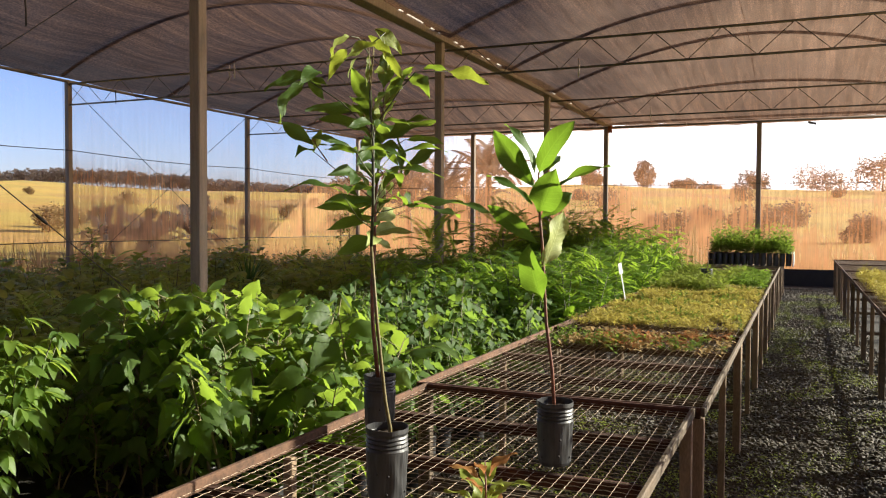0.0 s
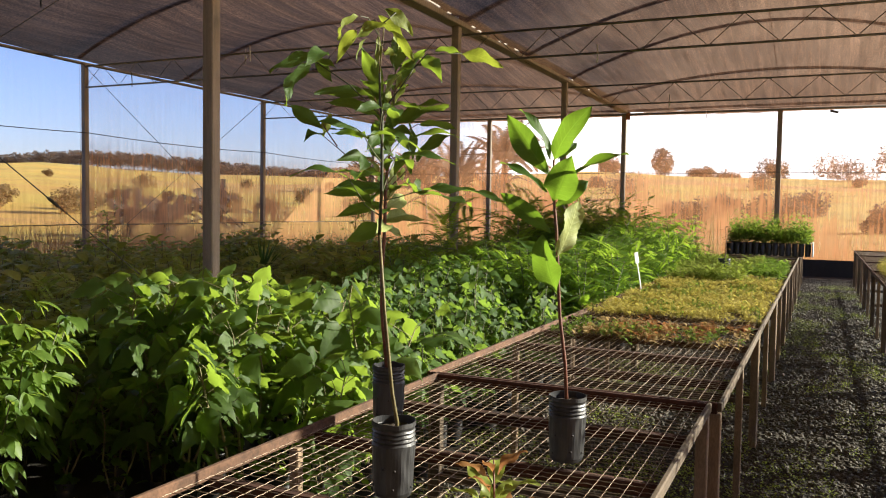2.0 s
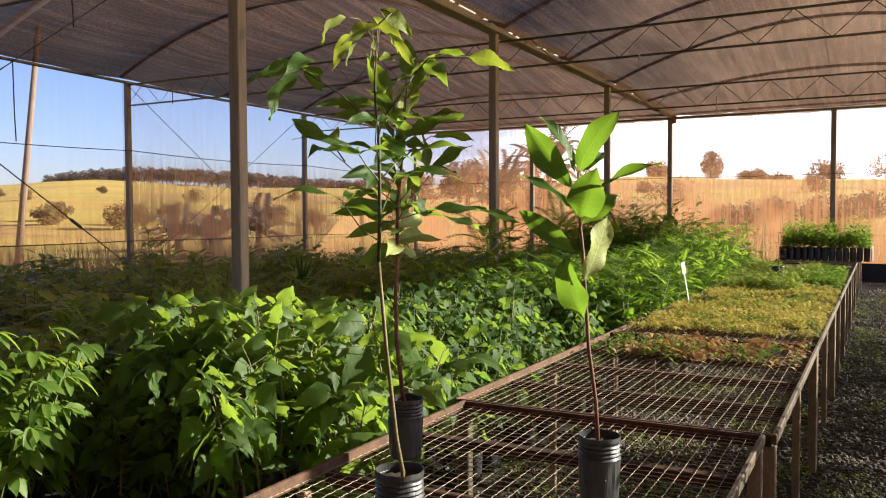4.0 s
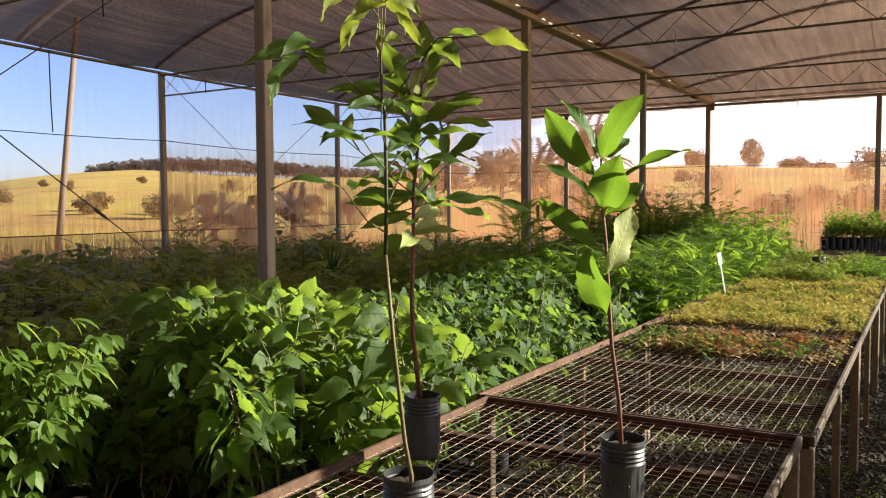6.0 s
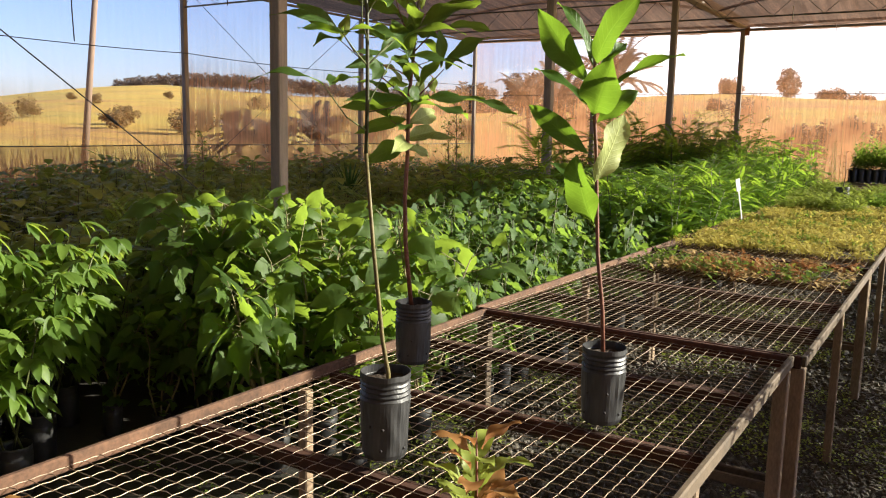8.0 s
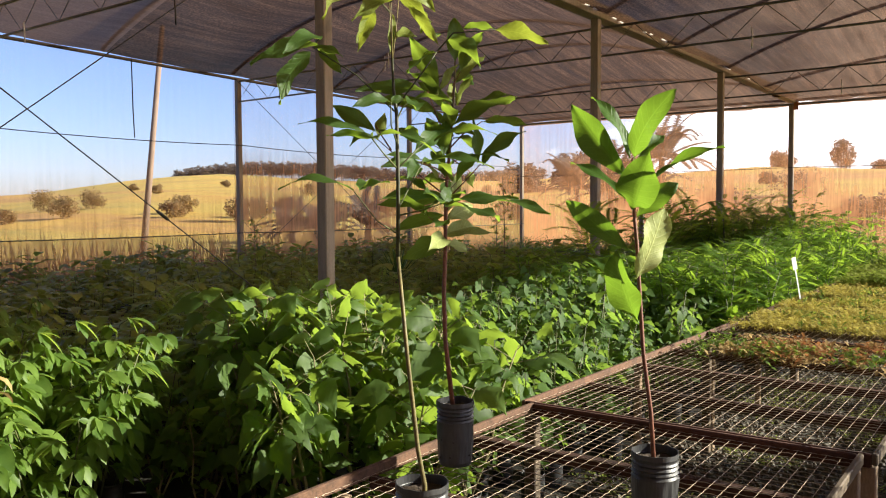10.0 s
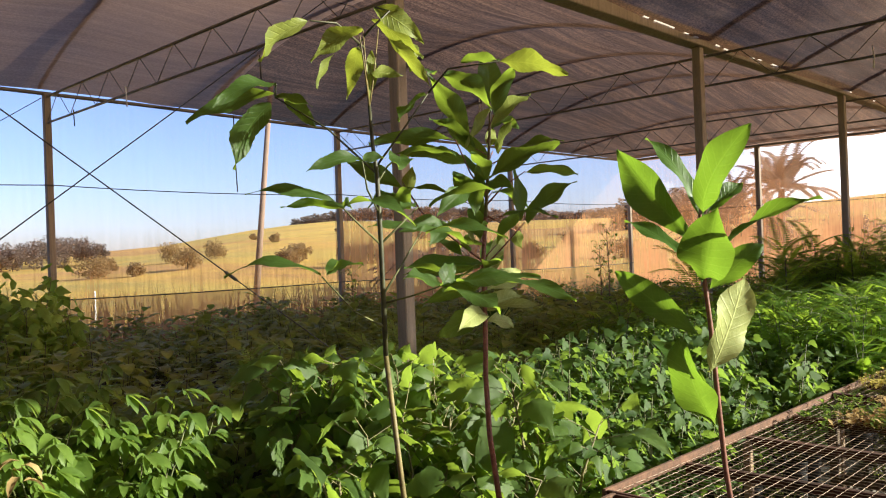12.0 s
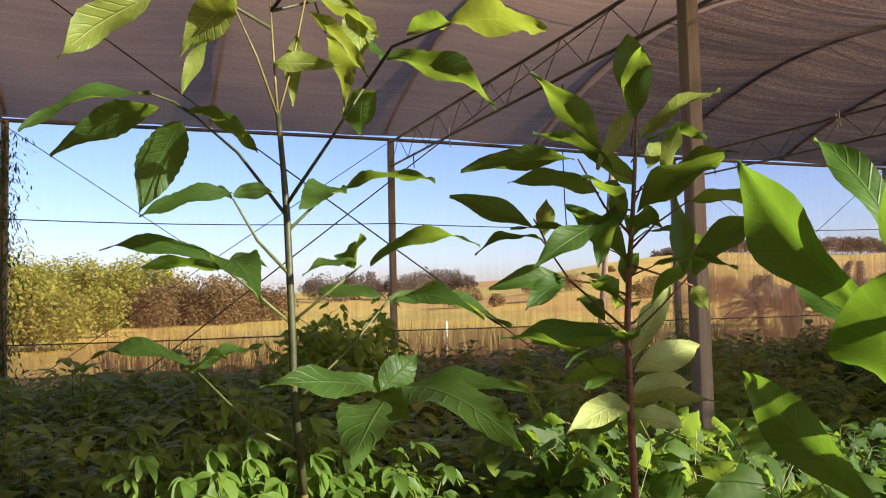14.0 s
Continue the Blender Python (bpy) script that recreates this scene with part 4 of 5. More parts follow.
# low seedlings on the bench
def tray_carpet(x0, x1, y0, y1, height, material, label, count, seed, size=0.03, z=0.80, bare=-0.22):
    """Low seedlings of uneven height, thinning out at the edges and in bare patches."""
    rnd, s = random.Random(seed), Soup()
    for i in range(count):
        x, y = rnd.uniform(x0, x1), rnd.uniform(y0, y1)
        rim = min(x - x0, x1 - x, y - y0, y1 - y)
        patch = noise.noise((x * 2.6, y * 2.6, seed)) + 0.5 * noise.noise((x * 8, y * 8, seed))
        if patch < bare + 0.7 * max(0, 0.16 - rim) / 0.16 * rnd.random():
            continue
        h = height * (0.75 + 0.7 * patch) * rnd.uniform(0.35, 1.25)
        top = Vector((x, y, z + max(0.012, h)))
        s.tube([(x, y, z), top], 0.0012, 3, False)
        for k in range(3):
            s.blade(top - Vector((0, 0, rnd.uniform(0, h * 0.5))), turned(rnd.uniform(0, 360), rnd.uniform(-20, 45)), UP, size * rnd.uniform(0.6, 1.6), size * 0.55, 2, 0.4, 0.2)
    return thing("seedling_carpet", s, material, label, "seedlings", kind="stuff", smooth=True)


tray_carpet(-1.1, 0.08, 5.5, 6.44, 0.05, LEAF_LIME, "low green seedlings on the bench mesh", 750, 1, 0.036, bare=0.0)
tray_carpet(-0.95, 0.08, 5.6, 6.44, 0.04, STRAW, "tan dry low seedlings on the bench mesh", 800, 12, 0.036, bare=-0.15)
tray_carpet(-0.85, 0.08, 5.6, 6.44, 0.05, LEAF_RED, "orange and tan low seedlings on the bench mesh", 330, 11, 0.04, bare=-0.05)
tray_carpet(-1.17, 0.10, 6.80, 10.8, 0.055, LEAF_GOLD, "carpet of yellow-green small seedlings on the bench", 8500, 2, bare=-0.34)
tray_carpet(-1.17, 0.10, 6.80, 10.8, 0.075, LEAF_LIME, "green sprigs among the yellow seedlings", 1100, 22, 0.036, bare=0.08)
tray_carpet(-1.15, -0.2, 10.2, 13.2, 0.17, LEAF_OLIVE, "thicket of dull green seedlings on the bench", 2400, 3, 0.06)
tray_carpet(-0.35, 0.08, 10.9, 13.4, 0.13, LEAF_SHADE, "carpet of green seedlings on the bench", 2400, 13, 0.05)
# added, almost wholly out of view, so that the near aisle falls in shadow
tray_carpet(1.2, 2.4, 4.3, 8.2, 0.60, LEAF_SHADE, "mostly unseen taller seedlings across the aisle, added to shade it", 3800, 44, 0.07)
tray_carpet(1.2, 2.4, 8.2, 14.0, 0.14, LEAF_GOLD, "yellow-green seedlings on the bench across the aisle", 7500, 4, 0.04)


# ---------------------------------------------------------------- beyond the sheets
def tree_soup(seed, height, width, trunk_r, leaf, count, low=0.3, limbs=9):
    """Tapered trunk and limbs, and a crown of leaf clumps of uneven outline."""
    rnd, wood, crown = random.Random(seed), Soup(), Soup()
    wood.tube([(0, 0, -0.3), (rnd.uniform(-0.03, 0.03) * height, 0, height * 0.5), (0, 0, height * 0.85)], [trunk_r, trunk_r * 0.6, trunk_r * 0.2], 6)
    clumps = []
    for i in range(limbs):
        u = (i + 0.5) / limbs
        z = height * (low + (0.93 - low) * u)
        reach = width * 0.5 * rnd.uniform(0.35, 0.85) * math.sin(math.pi * (0.22 + 0.72 * u)) ** 0.7
        tip = Vector((0, 0, z)) + turned(i * 137.5 + rnd.uniform(-30, 30), rnd.uniform(-5, 25)) * reach
        wood.tube([(0, 0, z - reach * 0.4), tip], [trunk_r * 0.35, trunk_r * 0.08], 4)
        clumps.append((tip, width * rnd.uniform(0.16, 0.30)))
    for i in range(count):
        c, r = clumps[rnd.randrange(len(clumps))]
        d = Vector((rnd.gauss(0, 1), rnd.gauss(0, 1), rnd.gauss(0, 0.8))).normalized() * (r * rnd.uniform(0.2, 1.0) ** 0.5)
        q = c + d
        if q.z > 0.02 * height:
            crown.diamond(q, turned(rnd.uniform(0, 360), rnd.uniform(-50, 40)), turned(rnd.uniform(0, 360), rnd.uniform(20, 90)), leaf * rnd.uniform(0.6, 1.3), leaf * rnd.uniform(0.5, 0.8))
    return wood, crown


def place(bearing, distance):
    """A spot by its bearing to the left of +y and its distance."""
    x, y = -distance * math.sin(radians(bearing)), distance * math.cos(radians(bearing))
    return x, y, land(x, y) - 0.05


def plant_tree(bearing, distance, height, width, seed, label, name="tree", leaf=0.5, count=900, low=0.3, material=None):
    x, y, z = place(bearing, distance)
    wood, crown = tree_soup(seed, height, width, height * 0.028, leaf, count, low)
    t = holder(name, label, "tree", "trees in the pasture", at=pose(x, y, z))
    part("trunk", wood, BARK, t)
    part("crown", crown, material or WOODS, t, smooth=False)


def palm(bearing, distance, height, seed, fronds=22, length=2.4):
    x, y, z = place(bearing, distance)
    rnd = random.Random(seed)
    t = holder("palm_tree", "palm with arching feather fronds in the pasture", "palm", "palms", at=pose(x, y, z))
    lean = Vector((rnd.uniform(-0.1, 0.1), 0, 1)).normalized()
    part("trunk", Soup().tube([(0, 0, -0.1), lean * height * 0.5, lean * height], [0.17, 0.14, 0.12], 8), BARK, t)
    s = Soup()
    for i in range(fronds):
        w = turned(i * 137.5, rnd.uniform(5, 75))
        frond(s, lean * height, w, length * rnd.uniform(0.75, 1.1), 28, 0.55, 0.09, rnd.uniform(0.6, 1.3))
    part("crown", s, WOODS, t, smooth=False)


def joined(trees):
    wood, crown = Soup(), Soup()
    for (x, y, z), (w, c) in trees:
        for o, src in ((wood, w), (crown, c)):
            n = len(o.v)
            o.v += [(x + p[0], y + p[1], z + p[2]) for p in src.v]
            o.f += [tuple(n + i for i in f) for f in src.f]
    return wood, crown


# the wood along the ridge
rnd = random.Random(5)
kinds = [tree_soup(900 + i, 4.8 + i * 0.4, 4.4, 0.12, 0.7, 320, 0.25, 8) for i in range(5)]
woods = [(place(29 + 25 * i / 170 + rnd.uniform(-0.2, 0.2), 318 + rnd.uniform(-14, 14)), kinds[rnd.randrange(5)]) for i in range(170)]
wood, crown = joined(woods)
ob = thing("ridge_wood", crown, WOODS, "dark eucalyptus wood along the hill's ridge", "woods", kind="stuff")
part("trunk", wood, BARK, ob, kind="stuff")
# bushes on the slope, and trees along the far hedge
for i in range(24):
    b = 30 + 38 * (i + rnd.uniform(-0.4, 0.4)) / 24
    d = rnd.choice((66, 72, 80, 90, 120, 150)) + rnd.uniform(-4, 4)
    h = rnd.uniform(0.9, 1.7)
    plant_tree(b, d, h, h * 1.7, 50 + i, "rounded grey-green bush on the golden slope", "bush", 0.20, 1700, 0.14, BUSH)
for i, (b, d, h, w) in enumerate(((9.9, 300, 9.6, 9.0), (2.9, 300, 6.5, 12.0), (-4.6, 260, 9.5, 16.0), (-8.5, 240, 13.0, 30.0), (-1.2, 310, 4.0, 22.0), (7.2, 300, 3.4, 10.0), (5.6, 300, 2.6, 9.0), (13.4, 300, 4.0, 10.0), (26.5, 150, 4.6, 9.0), (30.0, 140, 3.6, 8.0))):
    plant_tree(b, d, h, w, 200 + i, "hazy tree on the hill beyond the end wall", "tree", 0.8, 2600, 0.14)
for i in range(15):
    b, d = -9 + 32 * (i + rnd.uniform(-0.4, 0.4)) / 15, rnd.choice((55, 75, 100, 140, 190))
    h = rnd.uniform(0.6, 1.3) * (1 + d / 120)
    plant_tree(b, d, h, h * rnd.uniform(1.6, 3.0), 500 + i, "low dark scrub in the field beyond the end wall", "bush", 0.24, 2600, 0.06)
for i, (b, d, h) in enumerate(((19.6, 34, 3.6), (22.8, 36, 2.4), (20.9, 38, 2.2), (25.0, 40, 2.6))):
    palm(b, d, h, 300 + i)
for i, (b, d, h) in enumerate(((42.5, 34, 0.9), (39.5, 36, 1.0), (44.8, 40, 0.8))):
    palm(b, d, h, 330 + i, 18, 1.9)
# hedge outside the side wall and the wood to the left
for i in range(16):
    b = 66 + i * 0.75 + rnd.uniform(-0.3, 0.3)
    h = rnd.uniform(2.4, 4.0)
    plant_tree(b, rnd.uniform(135, 165), h * 1.15, h * 1.4, 400 + i, "dark tree on the far side of the pasture", "tree", 0.36, 1500, 0.22, WOODS)
kinds = [tree_soup(700 + i, 3.9 + i * 0.4, 5.2, 0.12, 0.26, 2600, 0.04, 14) for i in range(4)]
woods = [(place(86 + 34 * i / 60 + rnd.uniform(-0.8, 0.8), rnd.uniform(62, 85)), kinds[rnd.randrange(4)]) for i in range(60)]
small = [tree_soup(720 + i, 2.0 + i * 0.25, 3.0, 0.06, 0.20, 1500, 0.06, 12) for i in range(3)]
woods += [(place(89 + 30 * i / 34 + rnd.uniform(-0.8, 0.8), rnd.uniform(32, 52)), small[rnd.randrange(3)]) for i in range(34)]
wood, crown = joined(woods)
ob = thing("young_wood", crown, GOLD_WOOD, "sunlit yellow-green young wood beyond the side wall", "woods", kind="stuff")
part("trunk", wood, BARK, ob, kind="stuff")


kinds = [tree_soup(740 + i, 2.2 + i * 0.3, 4.0, 0.08, 0.24, 2200, 0.04, 14) for i in range(3)]
scrub = [(place(79 + 9 * i / 16 + rnd.uniform(-0.5, 0.5), rnd.uniform(55, 75)), kinds[rnd.randrange(3)]) for i in range(16)]
wood, crown = joined(scrub)
ob = thing("brown_scrub", crown, BROWN_LEAF, "brown dry scrub beside the young wood", "scrub", kind="stuff")
part("trunk", wood, BARK, ob, kind="stuff")


def reeds(x0, x1, y0, y1, height, count, seed, label, material=STRAW):
    r, s = random.Random(seed), Soup()
    for i in range(count):
        x, y = r.uniform(x0, x1), r.uniform(y0, y1)
        h = height * r.uniform(0.5, 1.1)
        s.blade((x, y, land(x, y) - 0.05), turned(r.uniform(0, 360), r.uniform(72, 90)), turned(r.uniform(0, 360), 0), h, 0.02, 3, 0.25, 0.2, 0.3)
    return thing("dry_grass", s, material, label, "grass", kind="stuff", smooth=True)


reeds(-16.5, -13.0, 2.0, 24.0, 1.28, 3800, 1, "tall dry grass outside the side wall")
reeds(-12.0, 8.0, 24.0, 27.0, 1.3, 2600, 2, "tall dry grass outside the end wall")

# climber on the side wall's near post
r, s = random.Random(8), Soup()
for i in range(1500):
    z = r.uniform(0.2, 4.2)
    s.blade((LEFT + r.gauss(0, 0.10) + 0.12, 0.8 + r.gauss(0, 0.15), z), turned(r.uniform(0, 360), r.uniform(-70, 10)), UP, r.uniform(0.08, 0.16), 0.024, 2, 0.5, 0.2)
climber = holder("climber", "dark thin-leaved climber hanging on a wall post", "climber")
part("foliage", s, LEAF_DARK, climber)
part("stalk", Soup().tube([(LEFT + 0.09, 0.85, 0), (LEFT + 0.1, 0.78, 2.0), (LEFT + 0.09, 0.82, 4.2)], 0.012, 5), BARK, climber)



# ---------------------------------------------------------------- the three potted saplings on the bench
def hero_leaf(base, tip, width, face, bend=0.12, fold=0.22, teeth=0.0, veins=9, rows=18, cols=6, shape=0.46, seed=0, ribs=0.014):
    """One large leaf with a folded midrib, ribbed side veins and a wavy margin; its face turns toward the face vector."""
    base, tip = Vector(base), Vector(tip)
    way, length = (tip - base).normalized(), (tip - base).length
    side = way.cross(Vector(face)).normalized()
    nrm = side.cross(way).normalized()
    s = Soup()
    for i in range(rows + 1):
        u = i / rows
        mid = base + way * (length * u) + nrm * (length * bend * 4 * u * (1 - u))
        w = 0.5 * width * math.sin(math.pi * u ** (math.log(0.5) / math.log(shape))) ** (1.25 if shape < 0.53 and u > shape else 0.85) if 0 < u < 1 else 0.001
        w *= 1 + (teeth if i % 2 else -teeth)
        for j in range(-cols // 2, cols // 2 + 1):
            v = 2 * j / cols
            rib = ribs * width * math.cos(2 * math.pi * (veins * u - abs(v) * 1.6)) * min(1, abs(v) * 3)
            curl = 0.11 * width * abs(v) ** 2 * math.sin(u * 11 + seed + (2 if v > 0 else 0))
            s.uv.append((u, v))
            s.v.append(tuple(mid + side * (w * v) + nrm * (abs(v) * w * fold + rib + curl)))
    n = cols + 1
    for i in range(rows):
        for j in range(cols):
            a = i * n + j
            s.f.append((a, a + n, a + n + 1, a + 1))
    return s


def potted(name, label, x, y, r, seed, stem_path, radii, stem_mat, height=0.204):
    p = holder(name, label, "potted sapling", "potted saplings on the bench", at=pose(x, y, 0.80))
    bag = part("grow_bag", bag_soup(r, height, 14, 44, seed), BAG, p, "ribbed black polythene grow bag", smooth=False)
    pick = random.Random(seed)
    for i in range(14):
        a, z = i * 137.5 + pick.uniform(-15, 15), height * (0.16 + 0.5 * (i % 3) / 2) + pick.uniform(-0.006, 0.006)
        out = turned(a, 0)
        hole = part("punched_hole", Soup().tube([out * (r * 0.93), out * (r * (0.93 + 0.085 * z / height + 0.018))], 0.0036, 8), SKIRT, bag)
        hole.location.z = z
    part("soil", soil_soup(r * 0.95, height - 0.022, 18, seed), SOIL, bag, "dark potting soil")
    part("stem", Soup().tube([Vector(q) - Vector((x, y, 0.80)) for q in stem_path], radii, 10), stem_mat, p)
    return p, Vector((x, y, 0.80))


def twig(p, at, points, r, material, label=""):
    part("twig", Soup().tube([Vector(q) - at for q in points], [r, r * 0.8, r * 0.6][:len(points)] if len(points) < 4 else r, 6), material, p, label)


def leaves_on(p, at, rows, name, material, bend, fold, teeth=0.0, veins=9, fine=(22, 6), shape=0.46, ribs=0.012, label="", seed=0):
    """Leaves by foot, tip, width and the bearing and height of the way they face."""
    r = random.Random(seed + len(rows))
    for i, (bx, by, bz, tx, ty, tz, w, az, el) in enumerate(rows):
        part(name, hero_leaf(Vector((bx, by, bz)) - at, Vector((tx, ty, tz)) - at, w, turned(az, el), bend * r.uniform(0.4, 1.4), fold * r.uniform(0.5, 1.4), teeth, veins, *fine, shape * r.uniform(0.92, 1.08), i * 1.7 + seed, ribs), material, p, label)


# broad, paddle-leaved sapling
p, at = potted("broad_leaf_sapling", "young sapling with big paddle leaves in a black grow bag", -0.238, 3.2, 0.059, 5,
               [(-0.240, 3.198, 0.97), (-0.246, 3.192, 1.1), (-0.268, 3.194, 1.25), (-0.276, 3.188, 1.4), (-0.282, 3.184, 1.52), (-0.292, 3.188, 1.60), (-0.296, 3.190, 1.68), (-0.298, 3.190, 1.74)],
               [0.0060, 0.0055, 0.0052, 0.005, 0.0048, 0.0044, 0.004, 0.003], STEM_RED)
PADDLES_TOP = [
    (-0.298, 3.150, 1.692, -0.417, 3.093, 1.872, 0.076, 192, 20), (-0.320, 3.230, 1.742, -0.420, 3.207, 1.902, 0.048, 110, 22),
    (-0.304, 3.215, 1.733, -0.164, 3.122, 1.891, 0.076, 162, 26), (-0.300, 3.230, 1.640, -0.057, 3.152, 1.752, 0.062, 170, 62),
    (-0.292, 3.182, 1.610, -0.205, 3.069, 1.745, 0.098, 150, 30), (-0.320, 3.200, 1.640, -0.491, 3.231, 1.736, 0.046, 130, 60),
]
PADDLES_LOW = [
    (-0.298, 3.215, 1.590, -0.206, 3.261, 1.676, 0.055, 140, 32), (-0.290, 3.205, 1.740, -0.255, 3.290, 1.800, 0.038, 150, 40),
    (-0.274, 3.120, 1.510, -0.440, 3.105, 1.632, 0.056, 190, 30), (-0.280, 3.200, 1.315, -0.299, 3.088, 1.506, 0.096, 190, 15),
    (-0.300, 3.190, 1.410, -0.432, 3.213, 1.485, 0.042, 138, 54),
]
leaves_on(p, at, PADDLES_TOP, "leaf", LEAF_PADDLE, 0.10, 0.35, 0.0, 11, (44, 8), 0.57, 0.008, seed=2)
leaves_on(p, at, PADDLES_LOW, "leaf", LEAF_PADDLE, 0.07, 0.35, 0.0, 11, (44, 8), 0.55, 0.008, seed=5)
leaves_on(p, at, [(-0.262, 3.135, 1.440, -0.218, 3.196, 1.617, 0.092, 102, 22)], "leaf", LEAF_PALE, 0.06, 0.2, 0.0, 11, (44, 8), 0.55, 0.012, "pale-backed leaf", 3)

# dense-crowned sapling with elliptical leaves on a red-brown stem
p, at = potted("dense_sapling", "tall red-stemmed sapling with pointed leaves in a grow bag", -0.963, 3.355, 0.060, 11,
               [(-0.963, 3.345, 0.97), (-0.975, 3.320, 1.2), (-0.974, 3.312, 1.35), (-0.957, 3.298, 1.48), (-0.951, 3.293, 1.66), (-0.938, 3.293, 1.77)],
               [0.0080, 0.0074, 0.0070, 0.0066, 0.0060, 0.0052], STEM_RED)
part("shoot", Soup().tube([Vector(q) - at for q in ((-0.938, 3.293, 1.77), (-0.934, 3.302, 1.87), (-0.928, 3.308, 1.975), (-0.926, 3.312, 2.04), (-0.930, 3.315, 2.075))], [0.0050, 0.0044, 0.0036, 0.0028, 0.0018], 8), STEM_TAN, p, "green-tan upper shoot")
for q in [((-0.951, 3.293, 1.655), (-1.06, 3.24, 1.75), (-1.19, 3.25, 1.84)), ((-1.12, 3.236, 1.80), (-1.16, 3.235, 1.85), (-1.175, 3.226, 1.88)), ((-0.950, 3.293, 1.64), (-0.91, 3.34, 1.70), (-0.878, 3.378, 1.753)),
          ((-0.936, 3.295, 1.80), (-0.91, 3.33, 1.845), (-0.868, 3.375, 1.885)), ((-0.934, 3.302, 1.88), (-0.96, 3.34, 1.92), (-1.005, 3.41, 1.955)), ((-0.937, 3.296, 1.83), (-0.945, 3.25, 1.88), (-0.948, 3.20, 1.965)),
          ((-0.944, 3.293, 1.72), (-0.955, 3.24, 1.74), (-0.964, 3.175, 1.752)), ((-0.938, 3.293, 1.775), (-0.955, 3.36, 1.76), (-0.970, 3.455, 1.735))]:
    twig(p, at, q, 0.0026, STEM_RED)
ELLIPSES_TOP = [
    (-0.930, 3.314, 2.065, -0.916, 3.292, 2.192, 0.064, 125, -13), (-0.945, 3.250, 1.958, -0.948, 3.108, 2.115, 0.062, -23, 34),
    (-0.951, 3.195, 1.966, -1.080, 3.027, 1.958, 0.056, -54, 49), (-0.942, 3.236, 1.903, -1.108, 3.139, 1.944, 0.055, -18, 46),
    (-0.945, 3.318, 1.869, -0.727, 3.337, 1.938, 0.080, -49, 67), (-0.868, 3.377, 1.884, -0.731, 3.413, 1.865, 0.045, -2, 56),
    (-0.874, 3.381, 1.754, -0.746, 3.429, 1.852, 0.064, -64, 42), (-0.887, 3.371, 1.757, -0.899, 3.369, 1.898, 0.044, 104, 4),
    (-0.930, 3.262, 1.880, -0.891, 3.200, 1.767, 0.050, 152, 34), (-0.945, 3.296, 1.778, -0.919, 3.154, 1.876, 0.062, -44, 50),
]
ELLIPSES_MIDDLE = [
    (-1.178, 3.228, 1.862, -1.188, 3.046, 1.924, 0.055, -70, 37), (-1.190, 3.252, 1.836, -1.158, 3.085, 1.807, 0.050, 76, 76),
    (-0.964, 3.175, 1.755, -0.998, 3.041, 1.736, 0.045, 108, 26), (-0.964, 3.175, 1.750, -0.935, 3.080, 1.698, 0.045, 105, 45),
    (-0.935, 3.270, 1.652, -1.066, 3.116, 1.645, 0.056, 144, 45), (-0.929, 3.230, 1.849, -0.910, 3.086, 1.772, 0.052, 108, 37),
    (-0.944, 3.280, 1.846, -0.922, 3.263, 1.926, 0.035, 125, -13), (-0.940, 3.302, 1.861, -0.847, 3.301, 1.835, 0.048, 165, 46),
    (-0.956, 3.285, 1.641, -0.923, 3.146, 1.600, 0.044, -140, 64), (-0.960, 3.287, 1.646, -1.152, 3.192, 1.627, 0.050, -28, 19),
]
ELLIPSES_BACK = [
    (-0.956, 3.292, 1.595, -1.133, 3.249, 1.546, 0.047, -20, 24), (-0.955, 3.296, 1.521, -1.086, 3.250, 1.457, 0.070, 159, 25),
    (-0.945, 3.300, 1.70, -1.110, 3.370, 1.69, 0.052, -30, 55), (-0.938, 3.300, 1.82, -1.075, 3.410, 1.865, 0.056, -40, 50),
    (-0.935, 3.310, 1.92, -1.030, 3.250, 2.01, 0.046, -60, 40), (-0.955, 3.300, 1.56, -0.90, 3.17, 1.56, 0.050, 150, 60),
]
ELLIPSES_PALE = [
    (-0.935, 3.325, 2.005, -0.963, 3.535, 2.118, 0.056, 141, 58), (-1.003, 3.385, 1.965, -1.026, 3.434, 2.025, 0.039, 101, 21),
    (-1.005, 3.430, 1.951, -0.924, 3.405, 2.034, 0.045, -95, 42), (-0.945, 3.238, 1.946, -0.896, 3.311, 2.067, 0.042, -98, 28),
    (-1.187, 3.254, 1.842, -1.152, 3.245, 1.918, 0.040, -59, 24), (-0.970, 3.455, 1.734, -0.996, 3.513, 1.684, 0.035, -75, 38),
]
ELLIPSES_FOOT = [
    (-0.950, 3.297, 1.605, -0.994, 3.424, 1.738, 0.042, 100, 38), (-0.956, 3.305, 1.580, -0.963, 3.461, 1.621, 0.060, 98, 30),
    (-0.954, 3.298, 1.538, -0.918, 3.407, 1.561, 0.056, 98, 36), (-0.953, 3.297, 1.530, -0.812, 3.376, 1.537, 0.036, 100, 40),
    (-0.960, 3.300, 1.522, -0.899, 3.130, 1.490, 0.058, 92, 50), (-0.954, 3.297, 1.499, -0.945, 3.400, 1.475, 0.050, 96, 40),
    (-0.975, 3.285, 1.705, -1.033, 3.251, 1.764, 0.040, 20, 55),
]
extra = random.Random(33)
